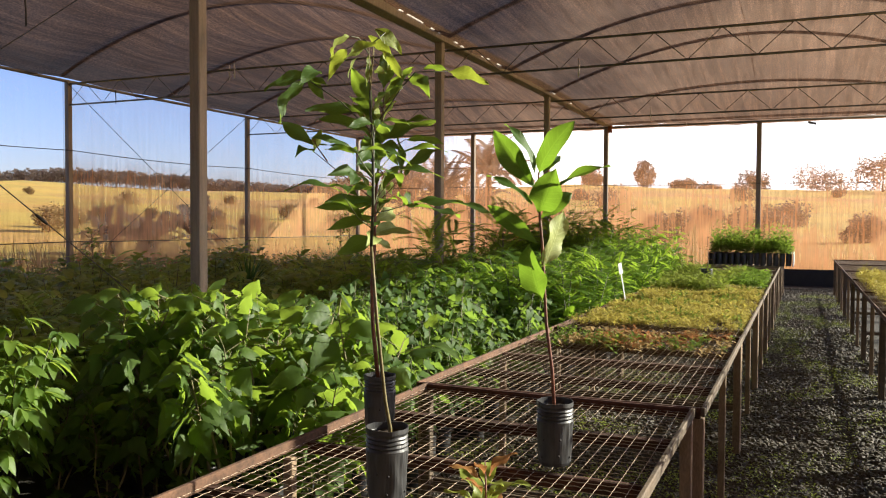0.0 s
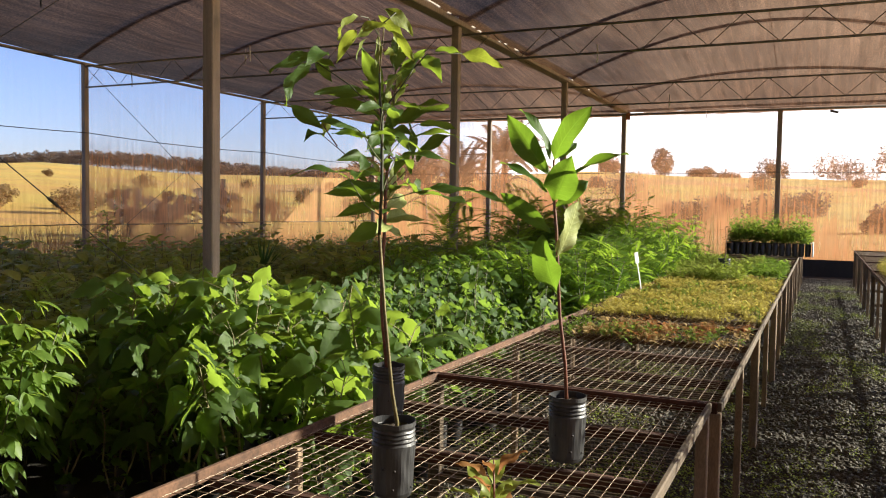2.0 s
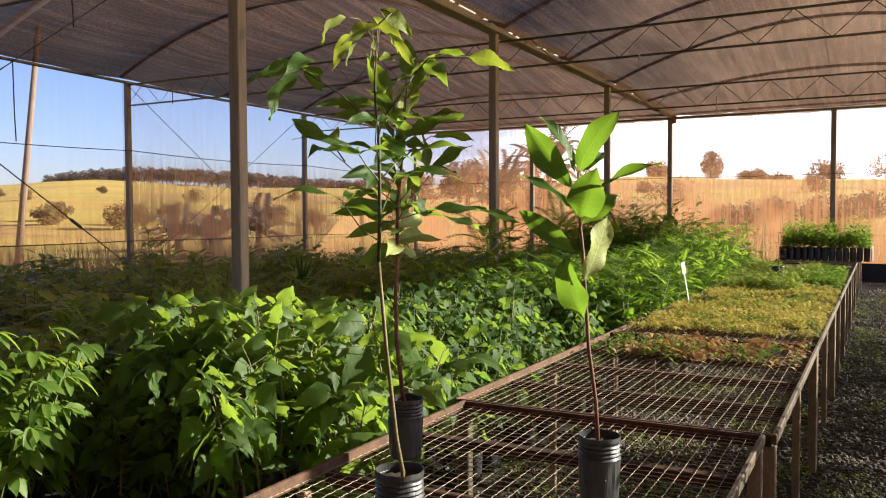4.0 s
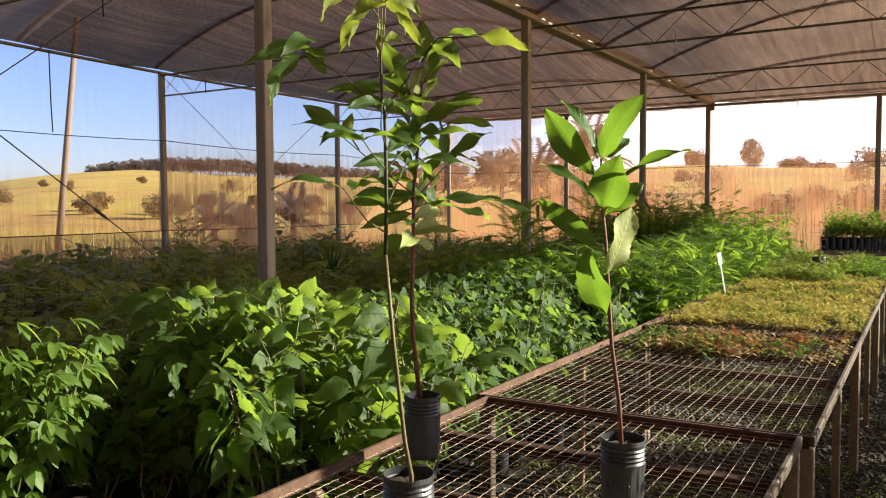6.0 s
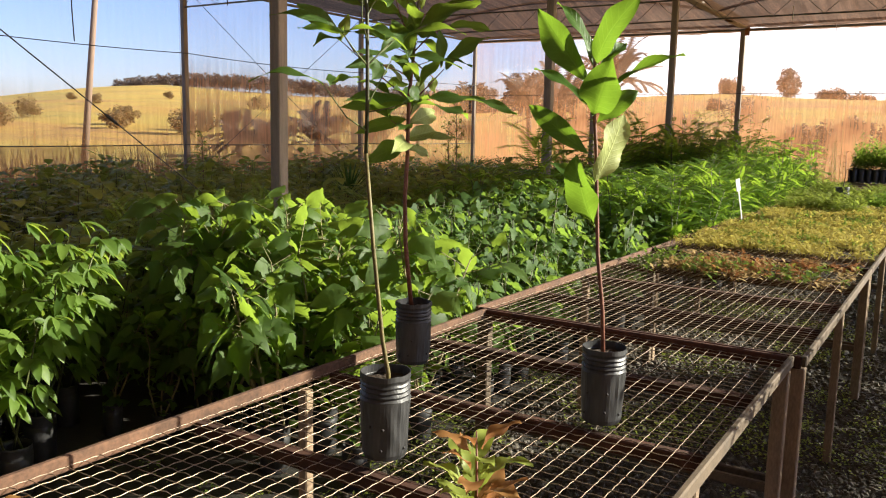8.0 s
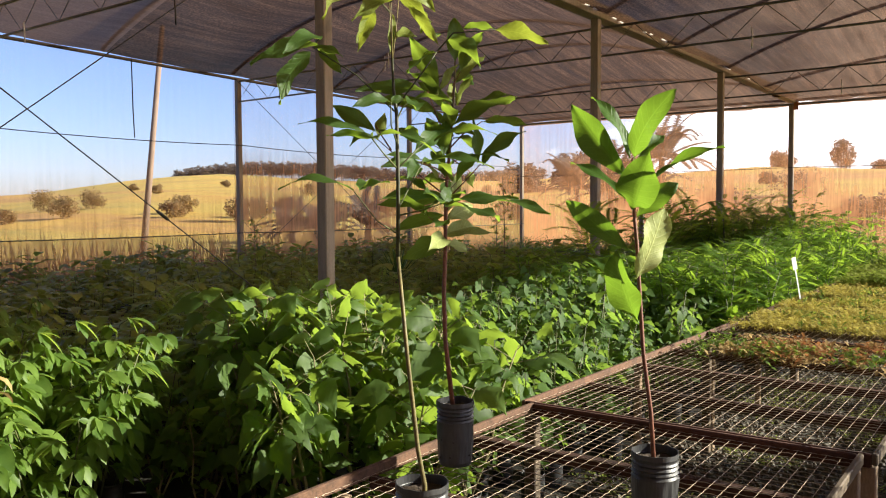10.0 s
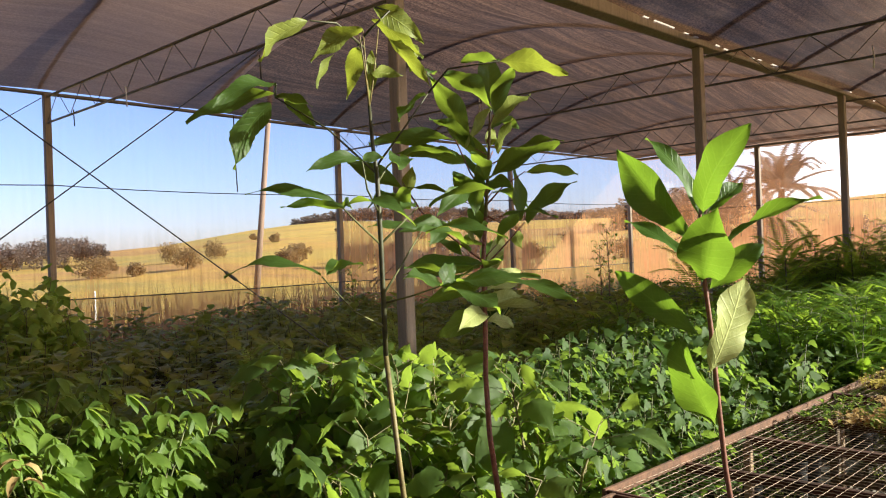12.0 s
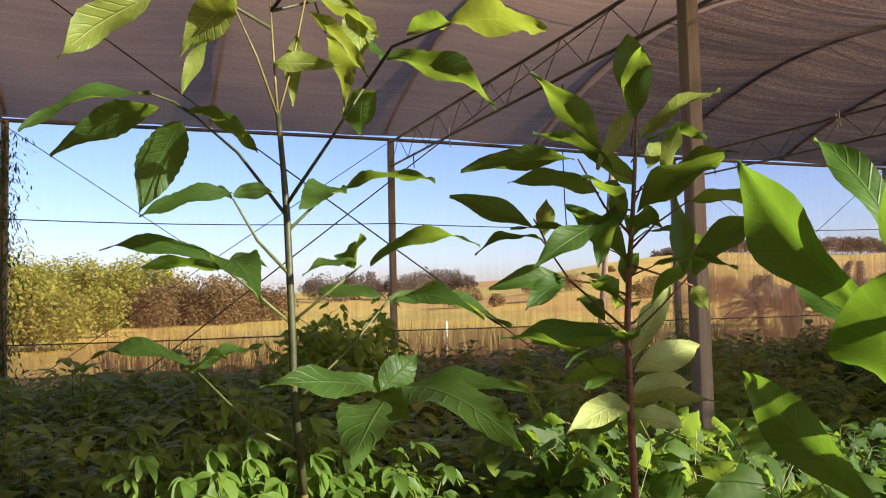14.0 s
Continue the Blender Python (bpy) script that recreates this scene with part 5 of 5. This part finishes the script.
for i in range(16):
    z, az = 1.55 + 0.44 * i / 15, 200 + i * 137.5 + extra.uniform(-20, 20)
    root = Vector((-0.951 + 0.06 * max(0, z - 1.62), 3.300, z))
    foot = root + turned(az, extra.uniform(15, 40)) * extra.uniform(0.03, 0.09)
    twig(p, at, [root, root.lerp(foot, 0.5), foot], 0.0018, STEM_RED)
    part("leaf", hero_leaf(foot - at, foot + turned(az + extra.uniform(-25, 25), extra.uniform(-20, 40)) * extra.uniform(0.13, 0.19) - at, extra.uniform(0.042, 0.056), UP + turned(az, 0) * 0.5, 0.09, 0.28, 0.0, 9, 16, 4, 0.48, i), LEAF_HERO, p)
leaves_on(p, at, ELLIPSES_TOP, "leaf", LEAF_HERO, 0.09, 0.30, 0.0, 9, (18, 6), 0.50, seed=1)
leaves_on(p, at, ELLIPSES_MIDDLE, "leaf", LEAF_HERO, 0.09, 0.30, 0.0, 9, (18, 6), 0.50, seed=4)
leaves_on(p, at, ELLIPSES_BACK, "leaf", LEAF_HERO, 0.09, 0.30, 0.0, 9, (18, 6), 0.50, seed=6)
leaves_on(p, at, ELLIPSES_PALE, "leaf", LEAF_YOUNG, 0.08, 0.30, 0.0, 9, (18, 6), 0.50, label="yellow-green young leaf", seed=7)
leaves_on(p, at, ELLIPSES_FOOT, "leaf", LEAF_PALE, 0.10, 0.30, 0.0, 9, (18, 6), 0.48, label="pale yellow-green lower leaf", seed=9)

# slender sapling with toothed leaflets on long stalks
p, at = potted("slender_sapling", "slender tall sapling with toothed drooping leaflets in a grow bag", -0.574, 2.676, 0.060, 23,
               [(-0.562, 2.668, 0.97), (-0.560, 2.668, 1.0), (-0.572, 2.660, 1.08), (-0.592, 2.648, 1.3), (-0.602, 2.632, 1.51)],
               [0.0062, 0.0056, 0.0052, 0.0048, 0.0045], STEM_TAN)
part("shoot", Soup().tube([Vector(q) - at for q in ((-0.602, 2.632, 1.51), (-0.590, 2.620, 1.62), (-0.589, 2.618, 1.715), (-0.588, 2.614, 1.82), (-0.594, 2.612, 1.868), (-0.592, 2.606, 1.935))],
               [0.0045, 0.0044, 0.0043, 0.0040, 0.0034, 0.0028], 10), SHOOT, p, "dark green upper shoot")
for q in ((-0.593, 2.599, 2.06), (-0.551, 2.555, 2.034), (-0.600, 2.640, 2.07)):
    twig(p, at, ((-0.592, 2.606, 1.93), ((q[0] - 0.592) / 2, (q[1] + 2.606) / 2, 1.99), q), 0.0016, STEM_TAN)
CROWN_STALKS = [  # from the shoot, over a bend, to the leaflets' foot
    ((-0.589, 2.613, 1.82), (-0.66, 2.57, 1.90), (-0.745, 2.525, 1.962)), ((-0.745, 2.525, 1.962), (-0.71, 2.50, 1.968), (-0.67, 2.475, 1.966)),
    ((-0.589, 2.613, 1.83), (-0.555, 2.66, 1.905), (-0.535, 2.69, 1.955)), ((-0.535, 2.69, 1.955), (-0.51, 2.715, 1.995), (-0.425, 2.750, 1.997)),
    ((-0.593, 2.60, 2.03), (-0.59, 2.54, 2.06), (-0.578, 2.478, 2.050)), ((-0.593, 2.60, 2.05), (-0.64, 2.66, 2.085), (-0.715, 2.690, 2.072)), ((-0.593, 2.60, 2.05), (-0.56, 2.63, 2.09), (-0.585, 2.62, 2.10)),
]
LOWER_STALKS = [
    ((-0.588, 2.613, 1.757), (-0.575, 2.58, 1.79), (-0.552, 2.552, 1.832)), ((-0.589, 2.613, 1.80), (-0.60, 2.65, 1.835), (-0.605, 2.682, 1.853)),
    ((-0.589, 2.617, 1.70), (-0.60, 2.58, 1.735), (-0.600, 2.545, 1.763)), ((-0.589, 2.617, 1.70), (-0.58, 2.66, 1.735), (-0.575, 2.695, 1.763)),
    ((-0.592, 2.622, 1.614), (-0.61, 2.69, 1.67), (-0.610, 2.735, 1.722)), ((-0.596, 2.625, 1.56), (-0.613, 2.577, 1.588), (-0.626, 2.520, 1.650)),
    ((-0.592, 2.622, 1.600), (-0.57, 2.67, 1.61), (-0.533, 2.712, 1.627)),
]
for q in CROWN_STALKS:
    twig(p, at, q, 0.0022, SHOOT)
for q in LOWER_STALKS:
    twig(p, at, q, 0.0020, STEM_GREEN)
LEAFLETS_YOUNG = [
    (-0.580, 2.475, 2.049, -0.577, 2.383, 1.972, 0.043, -123, 32), (-0.545, 2.555, 2.045, -0.612, 2.503, 1.995, 0.042, -75, 49), (-0.587, 2.529, 2.007, -0.601, 2.504, 1.951, 0.019, -107, 20),
    (-0.718, 2.692, 2.070, -0.809, 2.738, 1.993, 0.036, -29, 48), (-0.613, 2.633, 2.034, -0.617, 2.628, 1.949, 0.022, 117, -1), (-0.573, 2.639, 2.047, -0.533, 2.693, 1.966, 0.027, -12, 29),
    (-0.587, 2.619, 2.100, -0.537, 2.687, 2.040, 0.040, 134, 11), (-0.617, 2.640, 2.089, -0.573, 2.720, 2.027, 0.034, -9, 45), (-0.573, 2.598, 1.985, -0.578, 2.673, 1.989, 0.024, -106, 37), (-0.605, 2.700, 2.066, -0.589, 2.703, 2.003, 0.040, 100, 23),
]
LEAFLETS_CROWN = [
    (-0.668, 2.473, 1.966, -0.643, 2.342, 1.909, 0.042, 100, 60), (-0.690, 2.483, 1.957, -0.760, 2.362, 1.905, 0.042, -100, 32), (-0.735, 2.520, 1.962, -0.700, 2.570, 1.945, 0.024, -112, 48),
    (-0.740, 2.512, 1.950, -0.784, 2.462, 1.837, 0.058, -94, 23), (-0.750, 2.545, 1.966, -0.736, 2.604, 1.914, 0.032, -32, 29), (-0.489, 2.725, 2.005, -0.425, 2.751, 1.999, 0.028, -9, 62),
    (-0.520, 2.712, 1.985, -0.523, 2.843, 1.941, 0.050, -19, 39), (-0.545, 2.695, 1.955, -0.640, 2.716, 1.922, 0.048, -130, 57), (-0.560, 2.715, 2.000, -0.600, 2.740, 2.012, 0.040, 103, 24),
]
LEAFLETS_MIDDLE = [
    (-0.560, 2.552, 1.840, -0.579, 2.461, 1.814, 0.030, 94, 43), (-0.551, 2.552, 1.836, -0.544, 2.595, 1.839, 0.020, -85, 32), (-0.551, 2.551, 1.832, -0.602, 2.526, 1.845, 0.018, 134, 54),
    (-0.600, 2.679, 1.853, -0.539, 2.618, 1.820, 0.044, 93, 63), (-0.605, 2.684, 1.855, -0.560, 2.780, 1.858, 0.040, -6, 77), (-0.610, 2.543, 1.767, -0.685, 2.419, 1.787, 0.030, 109, 47),
    (-0.590, 2.544, 1.760, -0.640, 2.454, 1.763, 0.024, -39, 53), (-0.590, 2.541, 1.762, -0.446, 2.564, 1.722, 0.042, 99, 66), (-0.599, 2.549, 1.765, -0.643, 2.604, 1.762, 0.021, -125, 56), (-0.551, 2.698, 1.762, -0.439, 2.781, 1.777, 0.031, -52, 69),
]
LEAFLETS_LOW = [
    (-0.590, 2.691, 1.763, -0.655, 2.715, 1.793, 0.042, 163, 44), (-0.586, 2.691, 1.768, -0.538, 2.620, 1.752, 0.026, 91, 73), (-0.615, 2.738, 1.723, -0.657, 2.918, 1.683, 0.045, 115, 62),
    (-0.600, 2.737, 1.720, -0.453, 2.790, 1.701, 0.036, 139, 62), (-0.614, 2.728, 1.728, -0.662, 2.652, 1.733, 0.022, 126, 45), (-0.626, 2.518, 1.652, -0.726, 2.400, 1.656, 0.034, 130, 68),
    (-0.615, 2.522, 1.655, -0.640, 2.590, 1.672, 0.034, 118, 74), (-0.610, 2.516, 1.651, -0.550, 2.545, 1.668, 0.030, 103, 57),
]
LEAFLETS_FAN = [
    (-0.541, 2.706, 1.629, -0.481, 2.567, 1.645, 0.044, 90, 50), (-0.531, 2.711, 1.622, -0.330, 2.616, 1.594, 0.066, 108, 55), (-0.528, 2.700, 1.627, -0.546, 2.749, 1.663, 0.040, 81, 23),
    (-0.523, 2.722, 1.632, -0.403, 2.812, 1.634, 0.046, 105, 55), (-0.518, 2.725, 1.630, -0.288, 2.748, 1.603, 0.066, 100, 55),
]
leaves_on(p, at, LEAFLETS_YOUNG, "leaflet", LEAF_YOUNG, 0.12, 0.25, 0.03, 8, (22, 4), 0.45, label="young yellow-green leaflet", seed=1)
leaves_on(p, at, LEAFLETS_CROWN, "leaflet", LEAF_HERO, 0.12, 0.25, 0.03, 8, (22, 4), 0.45, seed=2)
leaves_on(p, at, [(-0.424, 2.750, 1.996, -0.323, 2.799, 1.961, 0.049, -3, 52)], "leaflet", LEAF_YOUNG, 0.10, 0.25, 0.03, 8, (22, 4), 0.45, label="young yellow-green leaflet", seed=8)
leaves_on(p, at, LEAFLETS_MIDDLE, "leaflet", LEAF_HERO, 0.12, 0.25, 0.03, 8, (22, 4), 0.45, seed=3)
leaves_on(p, at, LEAFLETS_LOW, "leaflet", LEAF_HERO, 0.12, 0.25, 0.03, 8, (22, 4), 0.45, seed=4)
leaves_on(p, at, LEAFLETS_FAN, "leaflet", LEAF_HERO, 0.05, 0.06, 0.03, 8, (22, 4), 0.45, seed=5)


# ---------------------------------------------------------------- small things
def gravel(x0, x1, y0, y1, count, seed):
    """Loose angular stones."""
    r, s = random.Random(seed), Soup()
    for i in range(count):
        x, y, a = r.uniform(x0, x1), r.uniform(y0, y1), r.uniform(0, 6.3)
        q = r.uniform(0.008, 0.022) * (1.25 if y > 6 else 1.0)
        n = len(s.v)
        h = q * r.uniform(0.5, 1.0)
        for k in range(4):
            b = a + k * 1.571 + r.uniform(-0.4, 0.4)
            s.v.append((x + q * math.cos(b), y + q * math.sin(b) * 0.8, -0.004))
        for k in range(3):
            b = a + k * 2.1 + r.uniform(-0.5, 0.5)
            s.v.append((x + q * 0.6 * math.cos(b), y + q * 0.6 * math.sin(b), h))
        s.f += [(n + 4, n + 5, n + 6), (n, n + 1, n + 4), (n + 1, n + 5, n + 4), (n + 1, n + 2, n + 5), (n + 2, n + 6, n + 5), (n + 2, n + 3, n + 6), (n + 3, n, n + 6), (n, n + 4, n + 6)]
    return thing("gravel", s, STONE, "loose grey gravel on the aisle floor", "gravel", kind="stuff")


gravel(0.05, 1.3, 2.2, 9.0, 17000, 1)
gravel(0.05, 1.35, 9.0, 22.5, 13000, 2)
gravel(-1.6, 0.05, 1.2, 7.5, 13000, 3)
gravel(-1.5, 0.05, 7.5, 13.0, 6000, 5)
gravel(1.3, 2.6, 3.0, 12.0, 6000, 4)


def weeds(x0, x1, y0, y1, count, seed, material, label, height=0.07):
    r, s = random.Random(seed), Soup()
    for i in range(count):
        x, y = r.uniform(x0, x1), r.uniform(y0, y1)
        if noise.noise((x * 1.7, y * 1.2, seed)) + 0.4 * noise.noise((x * 7, y * 7, seed)) < 0.08:
            continue
        for k in range(4):
            s.blade((x + r.uniform(-0.03, 0.03), y + r.uniform(-0.03, 0.03), 0.002 + r.uniform(0, height)), turned(r.uniform(0, 360), r.uniform(-10, 50)), UP, r.uniform(0.010, 0.026), 0.013, 2, 0.3, 0.2)
    return thing("weeds", s, material, label, "weeds", kind="stuff", smooth=True)


weeds(0.1, 1.2, 2.4, 20.0, 7000, 1, LEAF_OLIVE, "low green weeds in the gravel aisle")
weeds(-1.9, 0.1, 1.0, 9.5, 10500, 2, LEAF_OLIVE, "low green weeds growing under the bench")
weeds(-4.2, -1.2, 0.8, 3.4, 3500, 4, LEAF_LIME, "low weeds on the ground beside the bags", 0.12)

# crate of taller seedlings at the end of the bench
crate = holder("seedling_crate", "crate of black tubes with bright green seedlings on the bench", "seedling crate", at=pose(-0.40, 17.35, 0.805))
for sx in (-1, 1):
    part("side_panel", beam((sx * 0.74 - 0.012, -0.55, 0), (sx * 0.74 + 0.012, 0.55, 0.24)), WHITE if sx > 0 else SKIRT, crate, "pale plastic end panel" if sx > 0 else "", smooth=False)
tube_mesh = bag_soup(0.048, 0.23, 3, 10, 8).mesh("tube_pot", BAG)
rnd = random.Random(12)
tufts = []
for v in range(4):
    s = Soup()
    for i in range(40):
        h = rnd.uniform(0.24, 0.34 + 0.26 * rnd.random())
        s.blade((rnd.uniform(-0.04, 0.04), rnd.uniform(-0.04, 0.04), h), turned(rnd.uniform(0, 360), rnd.uniform(-20, 60)), UP, rnd.uniform(0.06, 0.11), 0.028, 3, 0.6, 0.2)
    tufts.append(s.mesh("tuft", LEAF_LIME))
for i in range(13):
    for j in range(9):
        if j < 4 or i in (0, 12):
            q = part("tube_pot", tube_mesh, BAG, crate)
            q.matrix_basis = pose(-0.66 + i * 0.11, -0.46 + j * 0.115, 0)
            w = part("tuft", tufts[(i * 3 + j) % 4], LEAF_LIME, q, kind="stuff")
            w.matrix_basis = Matrix.Diagonal((1.2, 1.2, rnd.uniform(0.8, 1.35), 1))
        else:
            q = part("tuft", tufts[(i + j) % 4], LEAF_LIME, crate, kind="stuff")
            q.matrix_basis = pose(-0.66 + i * 0.11, -0.46 + j * 0.115, 0) @ Matrix.Diagonal((1.2, 1.2, rnd.uniform(0.8, 1.35), 1))

# lone bag with a bare twig farther along
lone = holder("bagged_cutting", "small black grow bag with a dry twig", "grow bag", at=pose(-0.62, 11.45, 0.80))
part("grow_bag", bag_soup(0.075, 0.21, 6, 16, 31), BAG, lone)
part("twig", Soup().tube([(0, 0, 0.15), (0.02, 0, 0.35), (0.0, 0.01, 0.62)], [0.008, 0.006, 0.003], 5), BARK, lone)
s = Soup()
for i in range(9):
    s.blade((0.01, 0, 0.28 + i * 0.04), turned(i * 137.5, 20), UP, 0.10, 0.03, 3, 0.6, 0.2)
part("foliage", s, LEAF_RED, lone, "withered brown leaves")
thing("plank", beam((-0.45, -0.05, 0), (0.45, 0.05, 0.03)), POST, "grey weathered board lying on the bench", "board", at=pose(-0.25, 11.0, 0.815, 0, 4, 55))


def plant_tag(x, y, z, tilt, label):
    t = holder("plant_tag", label, "plant label", at=pose(x, y, z, 0, tilt, 60))
    part("stake", beam((-0.008, -0.002, 0), (0.008, 0.002, 0.30), 0.001), WHITE, t, smooth=False)
    part("plate", beam((-0.026, -0.003, 0.27), (0.026, 0.003, 0.38), 0.002), WHITE, t, smooth=False)


plant_tag(-1.10, 8.7, 0.82, -14, "white plastic plant tag stuck among the seedlings")
plant_tag(1.42, 9.6, 0.80, 4, "small white plant tag on the bench across the aisle")

# dry stalks standing by the end wall
rnd = random.Random(3)
for i in range(26):
    x, y, h = rnd.uniform(-2.05, -1.1), rnd.uniform(18.2, 19.2), rnd.uniform(1.2, 1.75)
    s = Soup().tube([(0, 0, 0), (rnd.uniform(-0.03, 0.03), 0, h * 0.5), (rnd.uniform(-0.08, 0.08), 0, h)], [0.008, 0.006, 0.003], 5)
    for k in range(4):
        s.blade((0, 0, h * rnd.uniform(0.6, 1)), turned(rnd.uniform(0, 360), rnd.uniform(0, 50)), UP, 0.09, 0.02, 2, 0.8, 0.1)
    thing("dry_stalk", s, STRAW, "bare dry plant stalk by the end wall", "stalk", "dry stalks", at=pose(x, y, 0), smooth=True)

# reddish young plant at the near end of the bench
red = holder("reddish_seedling", "young seedling with reddish and green leaves on the bench", "seedling", at=pose(-0.19, 2.44, 0.79))
part("stem", Soup().tube([(0, 0, 0), (0.004, 0, 0.12), (0, 0, 0.225)], [0.004, 0.003, 0.0015], 6), STEM_RED, red)
rr = random.Random(6)
for i in range(18):
    z, az = 0.03 + 0.165 * i / 17, i * 137.5
    foot = turned(az, 30) * 0.012 + Vector((0, 0, z))
    length = rr.uniform(0.085, 0.125) * (1.15 - 0.45 * i / 17)
    part("leaf", hero_leaf(foot, foot + turned(az, rr.uniform(5, 45)) * length, length * 0.46, UP + turned(az, 0) * 0.3, 0.12, 0.2, 0, 8, 14, 4, 0.5, i), LEAF_RED if i % 3 == 0 or i > 14 else LEAF_OLIVE, red, "reddish leaf" if i % 3 == 0 or i > 14 else "")
low = holder("reddish_seedling", "young seedling with coppery leaves at the bench's near end", "seedling", at=pose(-1.02, 1.98, 0.70))
part("stem", Soup().tube([(0, 0, 0), (0, 0, 0.12)], [0.004, 0.002], 6), STEM_RED, low)
for i in range(11):
    az, foot = i * 137.5, Vector((0, 0, 0.03 + 0.009 * i))
    part("leaf", hero_leaf(foot, foot + turned(az, rr.uniform(10, 45)) * rr.uniform(0.05, 0.09), 0.032, UP, 0.1, 0.2, 0, 8, 10, 4, 0.5, i), LEAF_RED, low)

# slim saplings standing over the shaded bed
for x, y, top, seed in ((-9.65, 10.03, 1.46, 3), (-6.9, 13.2, 2.03, 5), (-7.25, 13.5, 1.75, 6)):
    r = random.Random(seed)
    slim = holder("slim_sapling", "slim bare-stemmed sapling with sparse small leaves", "sapling", "slim saplings", at=pose(x, y, 0))
    stems, leaves = Soup().tube([(0, 0, 0), (0.02, 0.01, top * 0.6), (-0.01, 0.02, top - 0.05)], [0.012, 0.009, 0.004], 6), Soup()
    for i in range(26):
        z = top * (0.5 + 0.5 * i / 25)
        q = Vector((0, 0.01, z)) + turned(i * 137.5, r.uniform(5, 45)) * r.uniform(0.06, 0.24)
        stems.tube([(0, 0.01, z - 0.05), q], 0.003, 3, False)
        for k in range(5):
            leaves.blade(q - Vector((0, 0, r.uniform(-0.02, 0.03))), turned(r.uniform(0, 360), r.uniform(-30, 30)), UP, r.uniform(0.05, 0.10), 0.034, 3, 0.5, 0.2)
    part("stem", stems, BARK, slim)
    part("foliage", leaves, LEAF_SHADE, slim)

# shaded spiky plant and pale hanging bits under the roof
spiky = holder("spiky_plant", "spiky dark yucca-like plant in the shaded bed", "plant", at=pose(-6.4, 9.7, 0.55))
s = Soup()
for i in range(46):
    s.blade((0, 0, 0.1), turned(i * 137.5, 15 + 70 * (i % 9) / 9), UP, 0.5, 0.03, 4, 0.1, 0.3, 0.3)
part("foliage", s, LEAF_DARK, spiky)
part("stem", Soup().tube([(0, 0, -0.55), (0, 0, 0.12)], [0.04, 0.03], 6), BARK, spiky)
for x, y, z in ((-8.45, 12.0, 4.28), (-11.15, 12.0, 3.99), (-6.58, 6.4, 3.76), (-2.45, 12.0, 3.90), (-2.40, 17.6, 3.94), (-2.39, 23.2, 4.28), (-8.86, 12.39, 4.34), (-7.2, 17.6, 3.95), (-9.6, 6.4, 3.95), (LEFT + 0.08, 6.87, 4.12)):
    thing("hanging_tie", Soup().tube([(x, y, z), (x + 0.012, y, z - 0.14), (x, y + 0.01, z - 0.26)], 0.009, 5), CABLE if x in (-11.15, -6.58, LEFT + 0.08) else WHITE, "short plastic tie hanging from the truss", "tie", "hanging ties", smooth=True)
thing("loose_tape", beam((-0.10, -0.004, -0.03), (0.10, 0.004, 0.03), 0.003), CABLE, "loose strip of tape stuck on the end wall sheet", "tape", at=pose(0.66, 23.36, 4.15, 0, 14, 0))
RAG = surface("rust_orange_cloth", (0.28, 0.10, 0.04), (0.48, 0.20, 0.09), 0.9, 20, 120)
s = Soup()
for j in range(7):
    for i in range(5):
        s.v.append((-4.50 + 0.03 * i + 0.02 * noise.noise((i, j, 2)), 23.21 + 0.02 * math.sin(i * 1.7 + j), 4.30 - 0.035 * j - 0.01 * (i % 2)))
s.f = [(j * 5 + i, j * 5 + i + 1, j * 5 + i + 6, j * 5 + i + 5) for j in range(6) for i in range(4)]
thing("hanging_rag", s, RAG, "rust-orange rag tied at the top of an end wall post", "rag", smooth=True)
s = Soup()
for i in range(3):
    s.lobed((0, 0, 0), turned(i * 120, -50), UP, 0.07, 0.6, 0.4)
thing("withered_leaf", s, STRAW, "withered tan leaf hanging among the green ones", "leaf", at=pose(-2.50, 4.41, 0.66), smooth=True)
thing("white_stake", beam((-0.022, -0.022, -0.2), (0.022, 0.022, 0.98), 0.005), WHITE, "short white-painted stake in the dry grass outside", "stake", at=pose(-21.7, 11.0, 0))
s = Soup()
for i in range(5):
    s.blade((0, 0, 0.02 * i), turned(i * 137.5, 10), UP, 0.11, 0.035, 4, 1.6, 0.5)
thing("withered_leaf", s, STRAW, "curled withered brown shoot among lime seedlings", "leaf", at=pose(-2.75, 2.75, 0.90), smooth=True)
